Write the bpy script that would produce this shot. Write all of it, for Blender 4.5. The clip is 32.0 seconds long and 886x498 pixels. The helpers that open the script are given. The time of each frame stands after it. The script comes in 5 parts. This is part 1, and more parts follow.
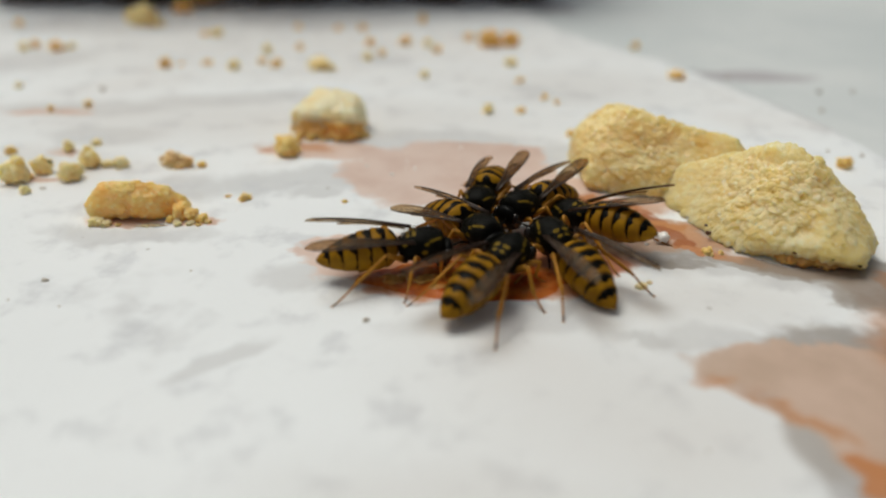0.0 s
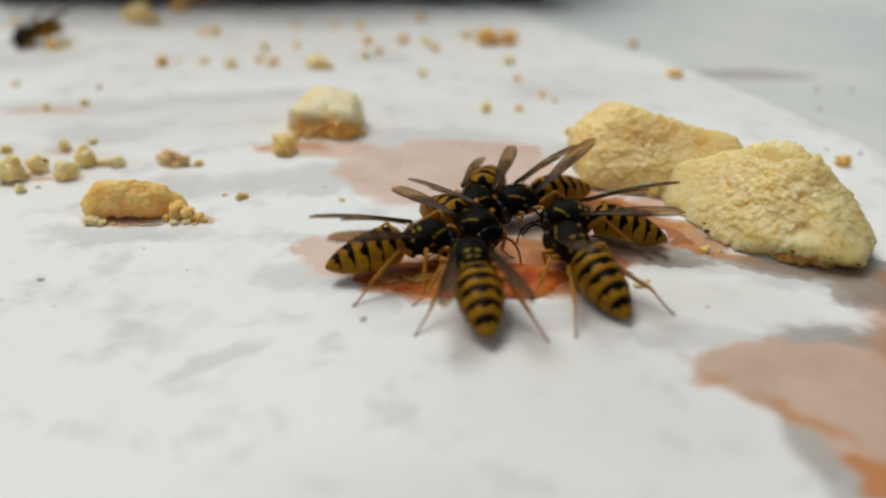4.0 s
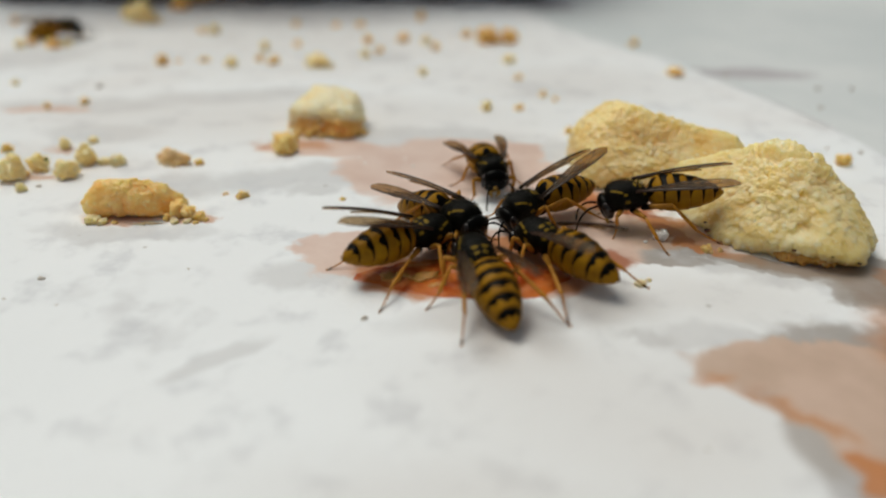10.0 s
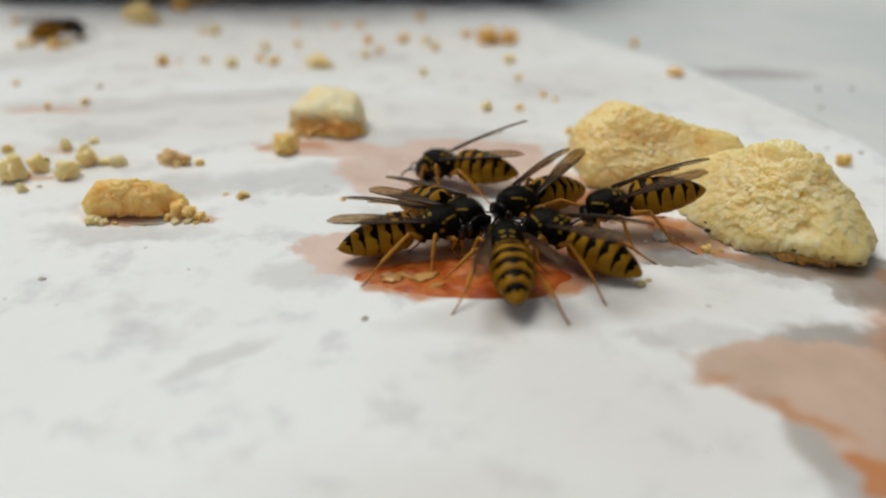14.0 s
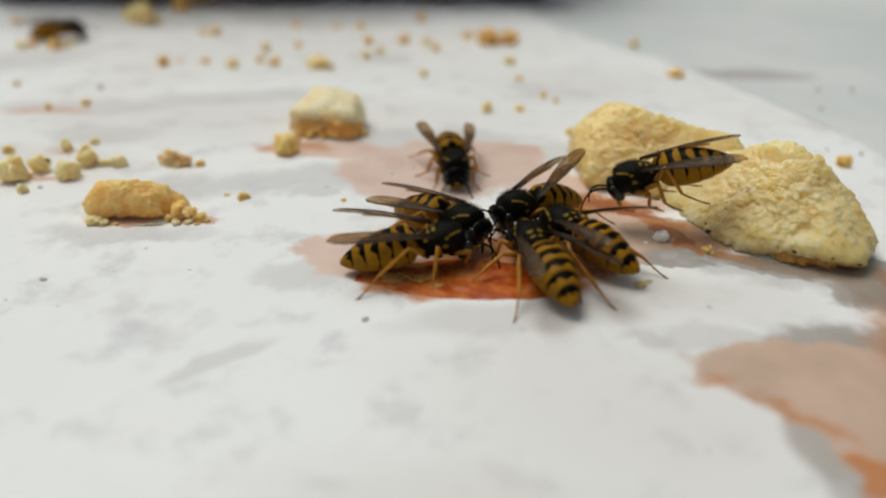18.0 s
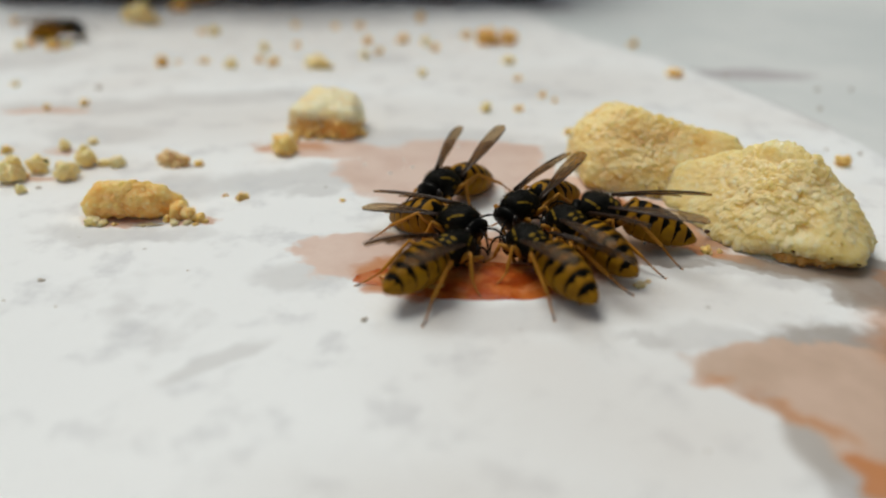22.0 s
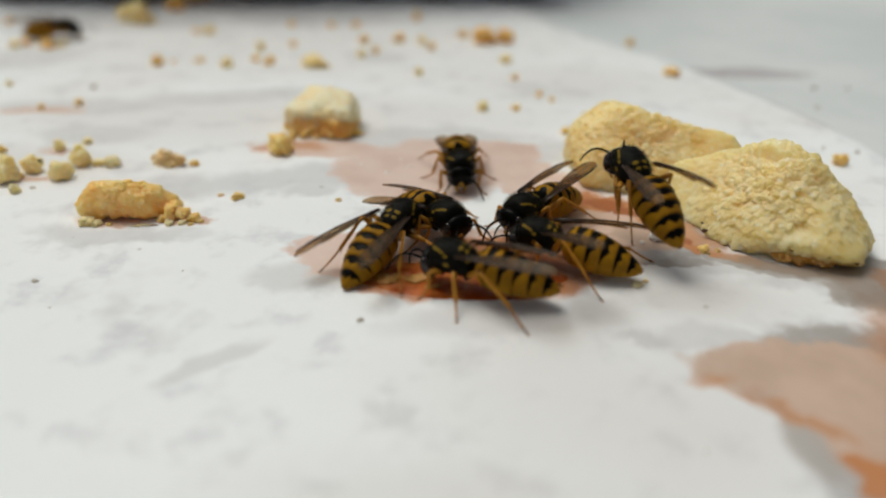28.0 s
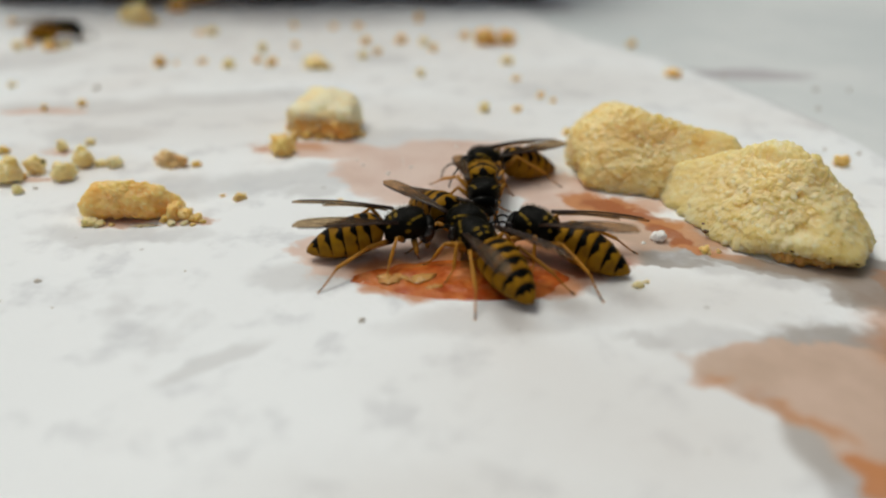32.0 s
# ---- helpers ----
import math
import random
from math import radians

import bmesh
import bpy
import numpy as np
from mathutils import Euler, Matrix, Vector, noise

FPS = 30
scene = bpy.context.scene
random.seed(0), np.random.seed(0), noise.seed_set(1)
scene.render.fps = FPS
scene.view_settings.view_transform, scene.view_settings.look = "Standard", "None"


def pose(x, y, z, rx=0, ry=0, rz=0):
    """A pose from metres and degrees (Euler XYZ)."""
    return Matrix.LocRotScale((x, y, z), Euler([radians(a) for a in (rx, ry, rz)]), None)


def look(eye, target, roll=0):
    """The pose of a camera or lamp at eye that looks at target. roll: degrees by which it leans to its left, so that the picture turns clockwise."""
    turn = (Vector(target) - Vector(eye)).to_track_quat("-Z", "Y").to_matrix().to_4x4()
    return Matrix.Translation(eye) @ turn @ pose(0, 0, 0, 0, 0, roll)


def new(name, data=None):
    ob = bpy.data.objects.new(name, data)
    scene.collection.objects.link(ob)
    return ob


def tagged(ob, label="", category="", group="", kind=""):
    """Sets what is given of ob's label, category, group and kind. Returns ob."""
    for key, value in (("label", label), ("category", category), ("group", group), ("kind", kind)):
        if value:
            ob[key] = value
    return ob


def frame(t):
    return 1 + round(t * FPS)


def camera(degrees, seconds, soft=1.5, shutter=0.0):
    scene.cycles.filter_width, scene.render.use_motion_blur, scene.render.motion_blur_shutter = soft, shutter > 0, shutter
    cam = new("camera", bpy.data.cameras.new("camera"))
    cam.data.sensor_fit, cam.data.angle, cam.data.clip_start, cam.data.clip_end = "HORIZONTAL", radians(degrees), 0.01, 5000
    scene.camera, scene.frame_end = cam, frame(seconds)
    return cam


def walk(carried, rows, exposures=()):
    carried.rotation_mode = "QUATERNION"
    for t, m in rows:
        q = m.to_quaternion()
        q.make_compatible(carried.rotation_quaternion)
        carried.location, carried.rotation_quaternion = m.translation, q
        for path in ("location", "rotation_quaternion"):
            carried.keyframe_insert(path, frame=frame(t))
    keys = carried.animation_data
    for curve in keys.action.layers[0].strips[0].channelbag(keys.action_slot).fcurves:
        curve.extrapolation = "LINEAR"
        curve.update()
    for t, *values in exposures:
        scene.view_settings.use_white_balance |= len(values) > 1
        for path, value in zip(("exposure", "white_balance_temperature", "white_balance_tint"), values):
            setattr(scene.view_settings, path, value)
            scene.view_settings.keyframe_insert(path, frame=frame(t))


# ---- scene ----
MM = 0.001

# ---------------------------------------------------------------- camera
cam = camera(62, 32.0, soft=2.2, shutter=0.8)
cam.data.dof.use_dof = True
cam.data.dof.focus_distance = 0.077
cam.data.dof.aperture_fstop = 12.5
PATH = [
    (0, pose(0.000000, 0.000000, 0.036000, 62.1000, -0.0000, 0.0000)),
    (0.5, pose(0.000024, 0.000004, 0.036004, 62.0875, 0.0266, 0.0055)),
    (1, pose(0.000037, 0.000052, 0.035996, 62.0243, 0.0198, 0.0141)),
    (1.5, pose(0.000028, 0.000028, 0.035962, 62.0547, 0.0082, 0.0135)),
    (2, pose(0.000022, 0.000022, 0.035964, 62.0485, 0.0062, 0.0114)),
    (2.5, pose(0.000016, 0.000017, 0.035988, 62.0338, 0.0162, 0.0088)),
    (3, pose(0.000041, 0.000026, 0.035977, 62.0367, 0.0245, 0.0229)),
    (3.5, pose(0.000103, 0.000285, 0.035889, 61.9988, 0.0199, -0.1379)),
    (5.5, pose(0.000059, 0.000259, 0.035858, 61.9795, -0.0098, -0.1502)),
    (6, pose(-0.000050, 0.000256, 0.035919, 61.9202, -0.0192, -0.1935)),
    (6.5, pose(-0.000003, 0.000246, 0.035922, 61.9129, 0.0259, -0.1325)),
    (7, pose(0.000079, 0.000570, 0.035784, 61.7612, 0.0141, -0.2381)),
    (7.5, pose(0.000033, 0.000474, 0.035835, 61.8319, -0.0086, -0.2460)),
    (8, pose(0.000029, 0.000472, 0.035757, 61.8999, -0.0363, -0.2474)),
    (8.5, pose(-0.000065, 0.000320, 0.035899, 61.8640, -0.0391, -0.1974)),
    (9, pose(-0.000074, 0.000319, 0.035856, 61.9014, -0.0561, -0.1923)),
    (9.5, pose(-0.000024, 0.000298, 0.035849, 61.9384, 0.0077, -0.1864)),
    (10, pose(-0.000030, 0.000272, 0.035867, 61.9146, -0.0176, -0.1561)),
    (10.5, pose(-0.000077, 0.000207, 0.035927, 61.9219, 0.0032, -0.1406)),
    (11, pose(-0.000045, 0.000203, 0.035929, 61.9216, 0.0095, -0.1283)),
    (11.5, pose(-0.000048, 0.000328, 0.035891, 61.8650, -0.0212, -0.1762)),
    (12, pose(-0.000042, 0.000318, 0.035887, 61.9146, 0.0146, -0.2081)),
    (12.5, pose(-0.000057, 0.000331, 0.035874, 61.8748, -0.0163, -0.2057)),
    (13, pose(-0.000037, 0.000340, 0.035871, 61.8729, -0.0228, -0.1809)),
    (13.5, pose(-0.000033, 0.000282, 0.035877, 61.9225, 0.0090, -0.1789)),
    (14, pose(-0.000038, 0.000227, 0.035908, 61.9219, 0.0206, -0.1524)),
    (14.5, pose(-0.000055, 0.000192, 0.035899, 61.9897, 0.0024, -0.1532)),
    (16.5, pose(-0.000002, 0.000232, 0.035818, 62.0359, 0.0096, -0.1595)),
    (17, pose(-0.000052, 0.000261, 0.035846, 61.9960, -0.0141, -0.1984)),
    (17.5, pose(-0.000107, 0.000206, 0.035932, 61.9643, -0.0080, -0.1951)),
    (18, pose(-0.000082, 0.000183, 0.035961, 61.9706, -0.0105, -0.1297)),
    (18.5, pose(0.000029, 0.000249, 0.035926, 61.9554, 0.0147, -0.1413)),
    (19, pose(0.000049, 0.000536, 0.035869, 61.9206, 0.0061, -0.3379)),
    (19.5, pose(0.000038, 0.000540, 0.035867, 61.9214, 0.0006, -0.3528)),
    (20, pose(0.000028, 0.000532, 0.035876, 61.9115, -0.0031, -0.3519)),
    (20.5, pose(0.000063, 0.000556, 0.035836, 61.9271, -0.0015, -0.3507)),
    (21, pose(0.000038, 0.000428, 0.035913, 61.9420, 0.0041, -0.2957)),
    (21.5, pose(-0.000015, 0.000409, 0.035928, 61.9432, -0.0160, -0.3145)),
    (22, pose(-0.000016, 0.000273, 0.035979, 61.9500, 0.0083, -0.1909)),
    (22.5, pose(0.000007, 0.000428, 0.035911, 61.9625, 0.0221, -0.2865)),
    (23, pose(0.000063, 0.000667, 0.035847, 61.9384, 0.0238, -0.4239)),
    (23.5, pose(0.000070, 0.000652, 0.035775, 62.0130, -0.0344, -0.4355)),
    (24, pose(0.000064, 0.000673, 0.035917, 61.8921, 0.0102, -0.4452)),
    (24.5, pose(0.000049, 0.000649, 0.035813, 61.9433, -0.0454, -0.4356)),
    (25, pose(0.000048, 0.000626, 0.035841, 61.9257, -0.0190, -0.4345)),
    (25.5, pose(-0.000045, 0.000522, 0.035898, 61.9251, -0.0369, -0.4018)),
    (27.5, pose(0.000010, 0.000692, 0.035799, 61.8715, -0.0505, -0.4536)),
    (28, pose(0.000055, 0.000625, 0.035828, 61.9022, 0.0026, -0.4253)),
    (28.5, pose(0.000033, 0.000534, 0.035874, 61.9016, -0.0005, -0.3574)),
    (29, pose(0.000030, 0.000521, 0.035858, 61.9120, -0.0032, -0.3578)),
    (29.5, pose(-0.000054, 0.000456, 0.035919, 61.8893, -0.0214, -0.3514)),
    (30, pose(0.000004, 0.000429, 0.035915, 61.9086, 0.0150, -0.2727)),
    (30.5, pose(0.000051, 0.000384, 0.035905, 61.9378, 0.0332, -0.2454)),
    (31, pose(-0.000005, 0.000337, 0.035884, 61.9799, -0.0015, -0.2522)),
    (31.5, pose(0.000057, 0.000421, 0.035882, 61.9799, 0.0334, -0.2634)),
    (32, pose(0.000069, 0.000436, 0.035849, 62.0036, 0.0217, -0.2952)),
]
EXPOSURE = -0.69
walk(cam, PATH, exposures=[(0.0, EXPOSURE, 6560, 6), (32.0, EXPOSURE, 6560, 6)])

# ---------------------------------------------------------------- daylight
SUN_AZ, SUN_EL = 138.0, 66.0     # degrees: from +x towards +y, and above the table
world = bpy.data.worlds.new("sky")
scene.world = world
world.use_nodes = True
wn = world.node_tree.nodes
sky = wn.new("ShaderNodeTexSky")
sky.sky_type = "NISHITA"
sky.sun_disc = False
sky.sun_elevation = radians(SUN_EL)
sky.sun_rotation = radians(90.0 - SUN_AZ)
sky.dust_density = 5.0
sky.air_density = 1.2
sky.ozone_density = 0.6
haze = wn.new("ShaderNodeHueSaturation")   # thin cloud takes most of the blue
haze.inputs["Saturation"].default_value = 0.35
world.node_tree.links.new(sky.outputs[0], haze.inputs["Color"])
world.node_tree.links.new(haze.outputs[0], wn["Background"].inputs[0])
wn["Background"].inputs[1].default_value = 0.08
sun = new("sun", bpy.data.lights.new("sun", "SUN"))
sun.data.energy = 2.55
sun.data.angle = radians(36)
sun.data.color = (1.0, 0.95, 0.87)
_d = Vector((math.cos(radians(SUN_AZ)) * math.cos(radians(SUN_EL)), math.sin(radians(SUN_AZ)) * math.cos(radians(SUN_EL)), math.sin(radians(SUN_EL))))
sun.matrix_world = look(_d, (0, 0, 0))


# ---------------------------------------------------------------- material helpers
class Nodes:
    """A material under construction: adds nodes and links in one call."""

    def __init__(self, name):
        self.mat = bpy.data.materials.new(name)
        self.mat.use_nodes = True
        self.tree = self.mat.node_tree
        self.bsdf = self.tree.nodes["Principled BSDF"]

    def add(self, kind, out=0, **sockets):
        n = self.tree.nodes.new(kind)
        for key, v in sockets.items():
            if key in ("operation", "blend_type", "data_type", "vector_type", "distance", "noise_dimensions", "feature", "clamp", "use_clamp", "interpolation_type"):
                if key == "operation":
                    n.operation = v
                elif key == "blend_type":
                    n.blend_type = v
                elif key == "data_type":
                    n.data_type = v
                elif key == "vector_type":
                    n.vector_type = v
                elif key == "feature":
                    n.feature = v
                elif key == "use_clamp":
                    n.use_clamp = v
                elif key == "interpolation_type":
                    n.interpolation_type = v
                continue
            self.put(n.inputs[int(key[1:])] if key[0] == "i" and key[1:].isdigit() else n.inputs[key.replace("_", " ")], v)
        return n.outputs[out]

    def put(self, socket, v):
        if hasattr(v, "is_linked"):
            self.tree.links.new(v, socket)
        else:
            socket.default_value = v

    def math(self, op, a, b=0.0, clamp=False):
        return self.add("ShaderNodeMath", operation=op, i0=a, i1=b, use_clamp=clamp)

    def mix(self, f, a, b, blend="MIX"):
        n = self.tree.nodes.new("ShaderNodeMix")
        n.data_type = "RGBA"
        n.blend_type = blend
        self.put(n.inputs[0], f)
        self.put(n.inputs[6], a)
        self.put(n.inputs[7], b)
        return n.outputs[2]

    def ramp(self, f, lo, hi, smooth=True):
        n = self.tree.nodes.new("ShaderNodeMapRange")
        n.interpolation_type = "SMOOTHSTEP" if smooth else "LINEAR"
        self.put(n.inputs[0], f)
        n.inputs[1].default_value, n.inputs[2].default_value = lo, hi
        return n.outputs[0]

    def noise(self, vec, scale, detail=3.0, rough=0.55, out=0):
        n = self.tree.nodes.new("ShaderNodeTexNoise")
        self.put(n.inputs["Vector"], vec)
        n.inputs["Scale"].default_value, n.inputs["Detail"].default_value, n.inputs["Roughness"].default_value = scale, detail, rough
        return n.outputs[out]

    def voronoi(self, vec, scale):
        n = self.tree.nodes.new("ShaderNodeTexVoronoi")
        self.put(n.inputs["Vector"], vec)
        n.inputs["Scale"].default_value = scale
        return n.outputs["Distance"]

    def millimetres(self):
        """Object coordinates in millimetres."""
        tc = self.tree.nodes.new("ShaderNodeTexCoord")
        n = self.tree.nodes.new("ShaderNodeVectorMath")
        n.operation = "SCALE"
        self.tree.links.new(tc.outputs["Object"], n.inputs[0])
        n.inputs["Scale"].default_value = 1000.0
        return n.outputs[0]

    def bump(self, height, strength, distance):
        n = self.tree.nodes.new("ShaderNodeBump")
        n.inputs["Strength"].default_value, n.inputs["Distance"].default_value = strength, distance
        self.put(n.inputs["Height"], height)
        self.put(self.bsdf.inputs["Normal"], n.outputs[0])

    def spots(self, vec, ellipses):
        """Distance field of a set of ellipses (x, y, rx, ry, turn): 1 on their edge, less inside."""
        best = None
        for x, y, rx, ry, turn in ellipses:
            m = self.tree.nodes.new("ShaderNodeMapping")
            m.vector_type = "TEXTURE"
            self.put(m.inputs["Vector"], vec)
            m.inputs["Location"].default_value = (x, y, 0)
            m.inputs["Rotation"].default_value = (0, 0, radians(turn))
            m.inputs["Scale"].default_value = (rx, ry, 1e6)
            n = self.tree.nodes.new("ShaderNodeVectorMath")
            n.operation = "LENGTH"
            self.tree.links.new(m.outputs[0], n.inputs[0])
            best = n.outputs["Value"] if best is None else self.math("MINIMUM", best, n.outputs["Value"])
        return best

    def wobble(self, vec, scale, amount, detail=4.0):
        """vec shifted by noise, for ragged outlines."""
        c = self.noise(vec, scale, detail, 0.6, out=1)
        a = self.tree.nodes.new("ShaderNodeVectorMath")
        a.operation = "SUBTRACT"
        self.put(a.inputs[0], c)
        a.inputs[1].default_value = (0.5, 0.5, 0.5)
        s = self.tree.nodes.new("ShaderNodeVectorMath")
        s.operation = "MULTIPLY_ADD"
        self.put(s.inputs[0], a.outputs[0])
        s.inputs[1].default_value = (amount, amount, amount)
        self.put(s.inputs[2], vec)
        return s.outputs[0]

    def set(self, **values):
        for k, v in values.items():
            self.put(self.bsdf.inputs[k.replace("_", " ")], v)
        return self.mat


# ---------------------------------------------------------------- materials
def paper_material():
    m = Nodes("stained_white_paper")
    mm = m.millimetres()
    rag = m.wobble(m.wobble(mm, 0.11, 9.0), 0.55, 2.2)
    soft = m.wobble(mm, 0.08, 7.0)
    base = m.mix(m.noise(mm, 0.03, 4), (0.875, 0.91, 0.94, 1), (0.94, 0.968, 0.99, 1))
    # grey areas: damp ones, and the cake's shadow painted along its foot
    grey = m.ramp(m.spots(rag, GREY_STAINS_AND_SHADE), 1.06, 0.88)
    base = m.mix(m.math("MULTIPLY", grey, m.ramp(m.noise(mm, 0.12, 4, 0.6), -0.1, 0.5)), base, (0.38, 0.355, 0.335, 1))
    mild = m.ramp(m.spots(rag, MILD_STAINS_AND_SHADE), 1.3, 0.55)
    base = m.mix(m.math("MULTIPLY", mild, 0.42), base, (0.45, 0.45, 0.46, 1))
    faint = m.ramp(m.spots(soft, FAINT_STAINS), 1.25, 0.6)
    base = m.mix(m.math("MULTIPLY", faint, 0.45), base, (0.55, 0.55, 0.56, 1))
    cloud = m.ramp(m.noise(m.wobble(mm, 0.3, 2.0), 0.16, 5, 0.62), 0.50, 0.72)
    base = m.mix(m.math("MULTIPLY", cloud, 0.62), base, (0.62, 0.64, 0.68, 1))
    toned = m.ramp(m.spots(m.wobble(soft, 0.3, 3.0), TONED), 1.5, 0.1)
    base = m.mix(m.math("MULTIPLY", toned, 0.42), base, (0.66, 0.625, 0.60, 1))
    blot = m.ramp(m.noise(soft, 0.045, 4, 0.6), 0.56, 0.68)
    base = m.mix(m.math("MULTIPLY", blot, 0.46), base, (0.55, 0.55, 0.57, 1))
    warm = m.ramp(m.noise(m.wobble(mm, 0.05, 9.0), 0.028, 3, 0.5), 0.5, 0.72)
    base = m.mix(m.math("MULTIPLY", warm, 0.30), base, (0.74, 0.69, 0.66, 1))
    # pink juice soaked into the fibres
    pink = m.ramp(m.spots(rag, PINK_STAINS), 1.08, 0.86)
    tone = m.mix(m.ramp(m.noise(mm, 0.16, 4), 0.35, 0.7), (0.66, 0.48, 0.38, 1), (0.55, 0.39, 0.29, 1))
    base = m.mix(m.math("MULTIPLY", pink, 0.92), base, tone)
    pale = m.ramp(m.spots(rag, PALE_PINK_STAINS), 1.08, 0.88)
    base = m.mix(m.math("MULTIPLY", pale, 0.85), base, m.mix(m.ramp(m.noise(mm, 0.2, 4), 0.35, 0.7), (0.77, 0.58, 0.49, 1), (0.69, 0.48, 0.39, 1)))
    # darker rims where the juice dried
    orange = m.ramp(m.spots(rag, ORANGE_STAINS), 1.08, 0.75)
    base = m.mix(m.math("MULTIPLY", orange, 0.9), base, (0.56, 0.22, 0.07, 1))
    rust = m.ramp(m.spots(rag, RUST_STAINS), 1.3, 0.5)
    base = m.mix(m.math("MULTIPLY", rust, 0.68), base, (0.54, 0.24, 0.09, 1))
    deep = m.ramp(m.spots(rag, DEEP_STAINS), 1.15, 0.7)
    base = m.mix(m.math("MULTIPLY", deep, 0.85), base, (0.36, 0.10, 0.03, 1))
    # brown damp, together with the cake chunk's cast shadow painted into the paper
    damp = m.ramp(m.spots(rag, DAMP_AND_SHADE), 1.2, 0.6)
    base = m.mix(m.math("MULTIPLY", damp, 0.75), base, (0.30, 0.225, 0.17, 1))
    # specks
    speck = m.ramp(m.voronoi(mm, 0.11), 0.045, 0.02)
    base = m.mix(m.math("MULTIPLY", speck, 0.45), base, (0.25, 0.22, 0.18, 1))
    wet = m.math("MAXIMUM", m.math("MAXIMUM", pink, pale), grey)
    rough = m.math("SUBTRACT", 0.72, m.math("MULTIPLY", wet, 0.28))
    fib = m.math("ADD", m.noise(mm, 1.6, 4, 0.6), m.math("MULTIPLY", m.noise(mm, 0.25, 3), 1.5))
    m.bump(fib, 0.25, 0.00025)
    return m.set(Base_Color=base, Roughness=rough)


def laminate_material():
    m = Nodes("white_laminate")
    mm = m.millimetres()
    base = m.mix(m.noise(mm, 0.02, 4), (0.63, 0.68, 0.695, 1), (0.73, 0.77, 0.78, 1))
    base = m.mix(m.math("MULTIPLY", m.ramp(m.noise(m.wobble(mm, 0.02, 20.0), 0.022, 4, 0.6), 0.42, 0.68), 0.6), base, (0.84, 0.865, 0.87, 1))
    smear = m.ramp(m.spots(m.wobble(m.wobble(mm, 0.06, 9.0), 0.3, 2.5), TABLE_STAINS), 1.35, 0.6)
    base = m.mix(m.math("MULTIPLY", smear, 0.7), base, (0.40, 0.36, 0.39, 1))
    speck = m.ramp(m.voronoi(mm, 0.07), 0.05, 0.02)
    base = m.mix(m.math("MULTIPLY", speck, 0.4), base, (0.3, 0.27, 0.24, 1))
    m.bump(m.noise(mm, 0.4, 3), 0.1, 0.0002)
    return m.set(Base_Color=base, Roughness=0.45)


def crumb_material(name, light, dark, crust, grain=1.0, glow=0.0005, crusty=0.70, spread=(1.0, 0.88, 0.62)):
    m = Nodes(name)
    mm = m.millimetres()
    n1, n2 = m.noise(mm, 0.3, 4, 0.6), m.noise(mm, 2.6, 4, 0.65)
    gran = m.voronoi(m.wobble(mm, 1.5, 0.5), 1.3)
    col = m.mix(m.ramp(n1, 0.36, 0.66), light, dark)
    pale = (min(1, light[0] * 1.03), min(1, light[1] * 1.10), min(1, light[2] * 1.4), 1)
    col = m.mix(m.math("MULTIPLY", m.ramp(n2, 0.48, 0.72), 0.7), col, pale)
    col = m.mix(m.math("MULTIPLY", m.ramp(gran, 0.22, 0.62), 0.75 * grain), col, dark)
    col = m.mix(m.math("MULTIPLY", m.ramp(m.voronoi(mm, 0.85), 0.26, 0.12), 0.7), col, pale)
    col = m.mix(m.math("MULTIPLY", m.ramp(m.noise(mm, 1.1, 5, 0.7), crusty, crusty + 0.10), 0.8), col, crust)
    h = m.math("SUBTRACT", m.math("ADD", n2, m.math("MULTIPLY", m.noise(mm, 7.0, 3), 0.4)), m.math("MULTIPLY", gran, 1.3))
    m.bump(h, 0.35 * grain, 0.0004)
    return m.set(Base_Color=col, Roughness=0.42, Subsurface_Weight=0.8, Subsurface_Radius=spread, Subsurface_Scale=glow)


def jam_material():
    m = Nodes("orange_red_jam")
    mm = m.millimetres()
    n = m.noise(mm, 0.35, 4, 0.6)
    col = m.mix(m.ramp(n, 0.40, 0.62), (0.40, 0.066, 0.008, 1), (0.58, 0.16, 0.030, 1))
    col = m.mix(m.math("MULTIPLY", m.ramp(m.noise(m.wobble(mm, 0.6, 1.5), 0.22, 4, 0.6), 0.52, 0.66), 0.5), col, (0.70, 0.30, 0.12, 1))
    m.bump(m.noise(mm, 0.9, 4), 0.55, 0.0005)
    return m.set(Base_Color=col, Roughness=0.26, Specular_IOR_Level=0.35, Subsurface_Weight=0.25, Subsurface_Radius=(1.0, 0.35, 0.1), Subsurface_Scale=0.001)


def uv(m):
    """The u and v of the mesh: u along a ring of the body from front to back, v round it, 0 on top and 1 below."""
    tc = m.tree.nodes.new("ShaderNodeUVMap")
    s = m.tree.nodes.new("ShaderNodeSeparateXYZ")
    m.tree.links.new(tc.outputs[0], s.inputs[0])
    return s.outputs[0], s.outputs[1]


YELLOW, BLACK = (0.37, 0.19, 0.008, 1), (0.002, 0.0019, 0.0015, 1)


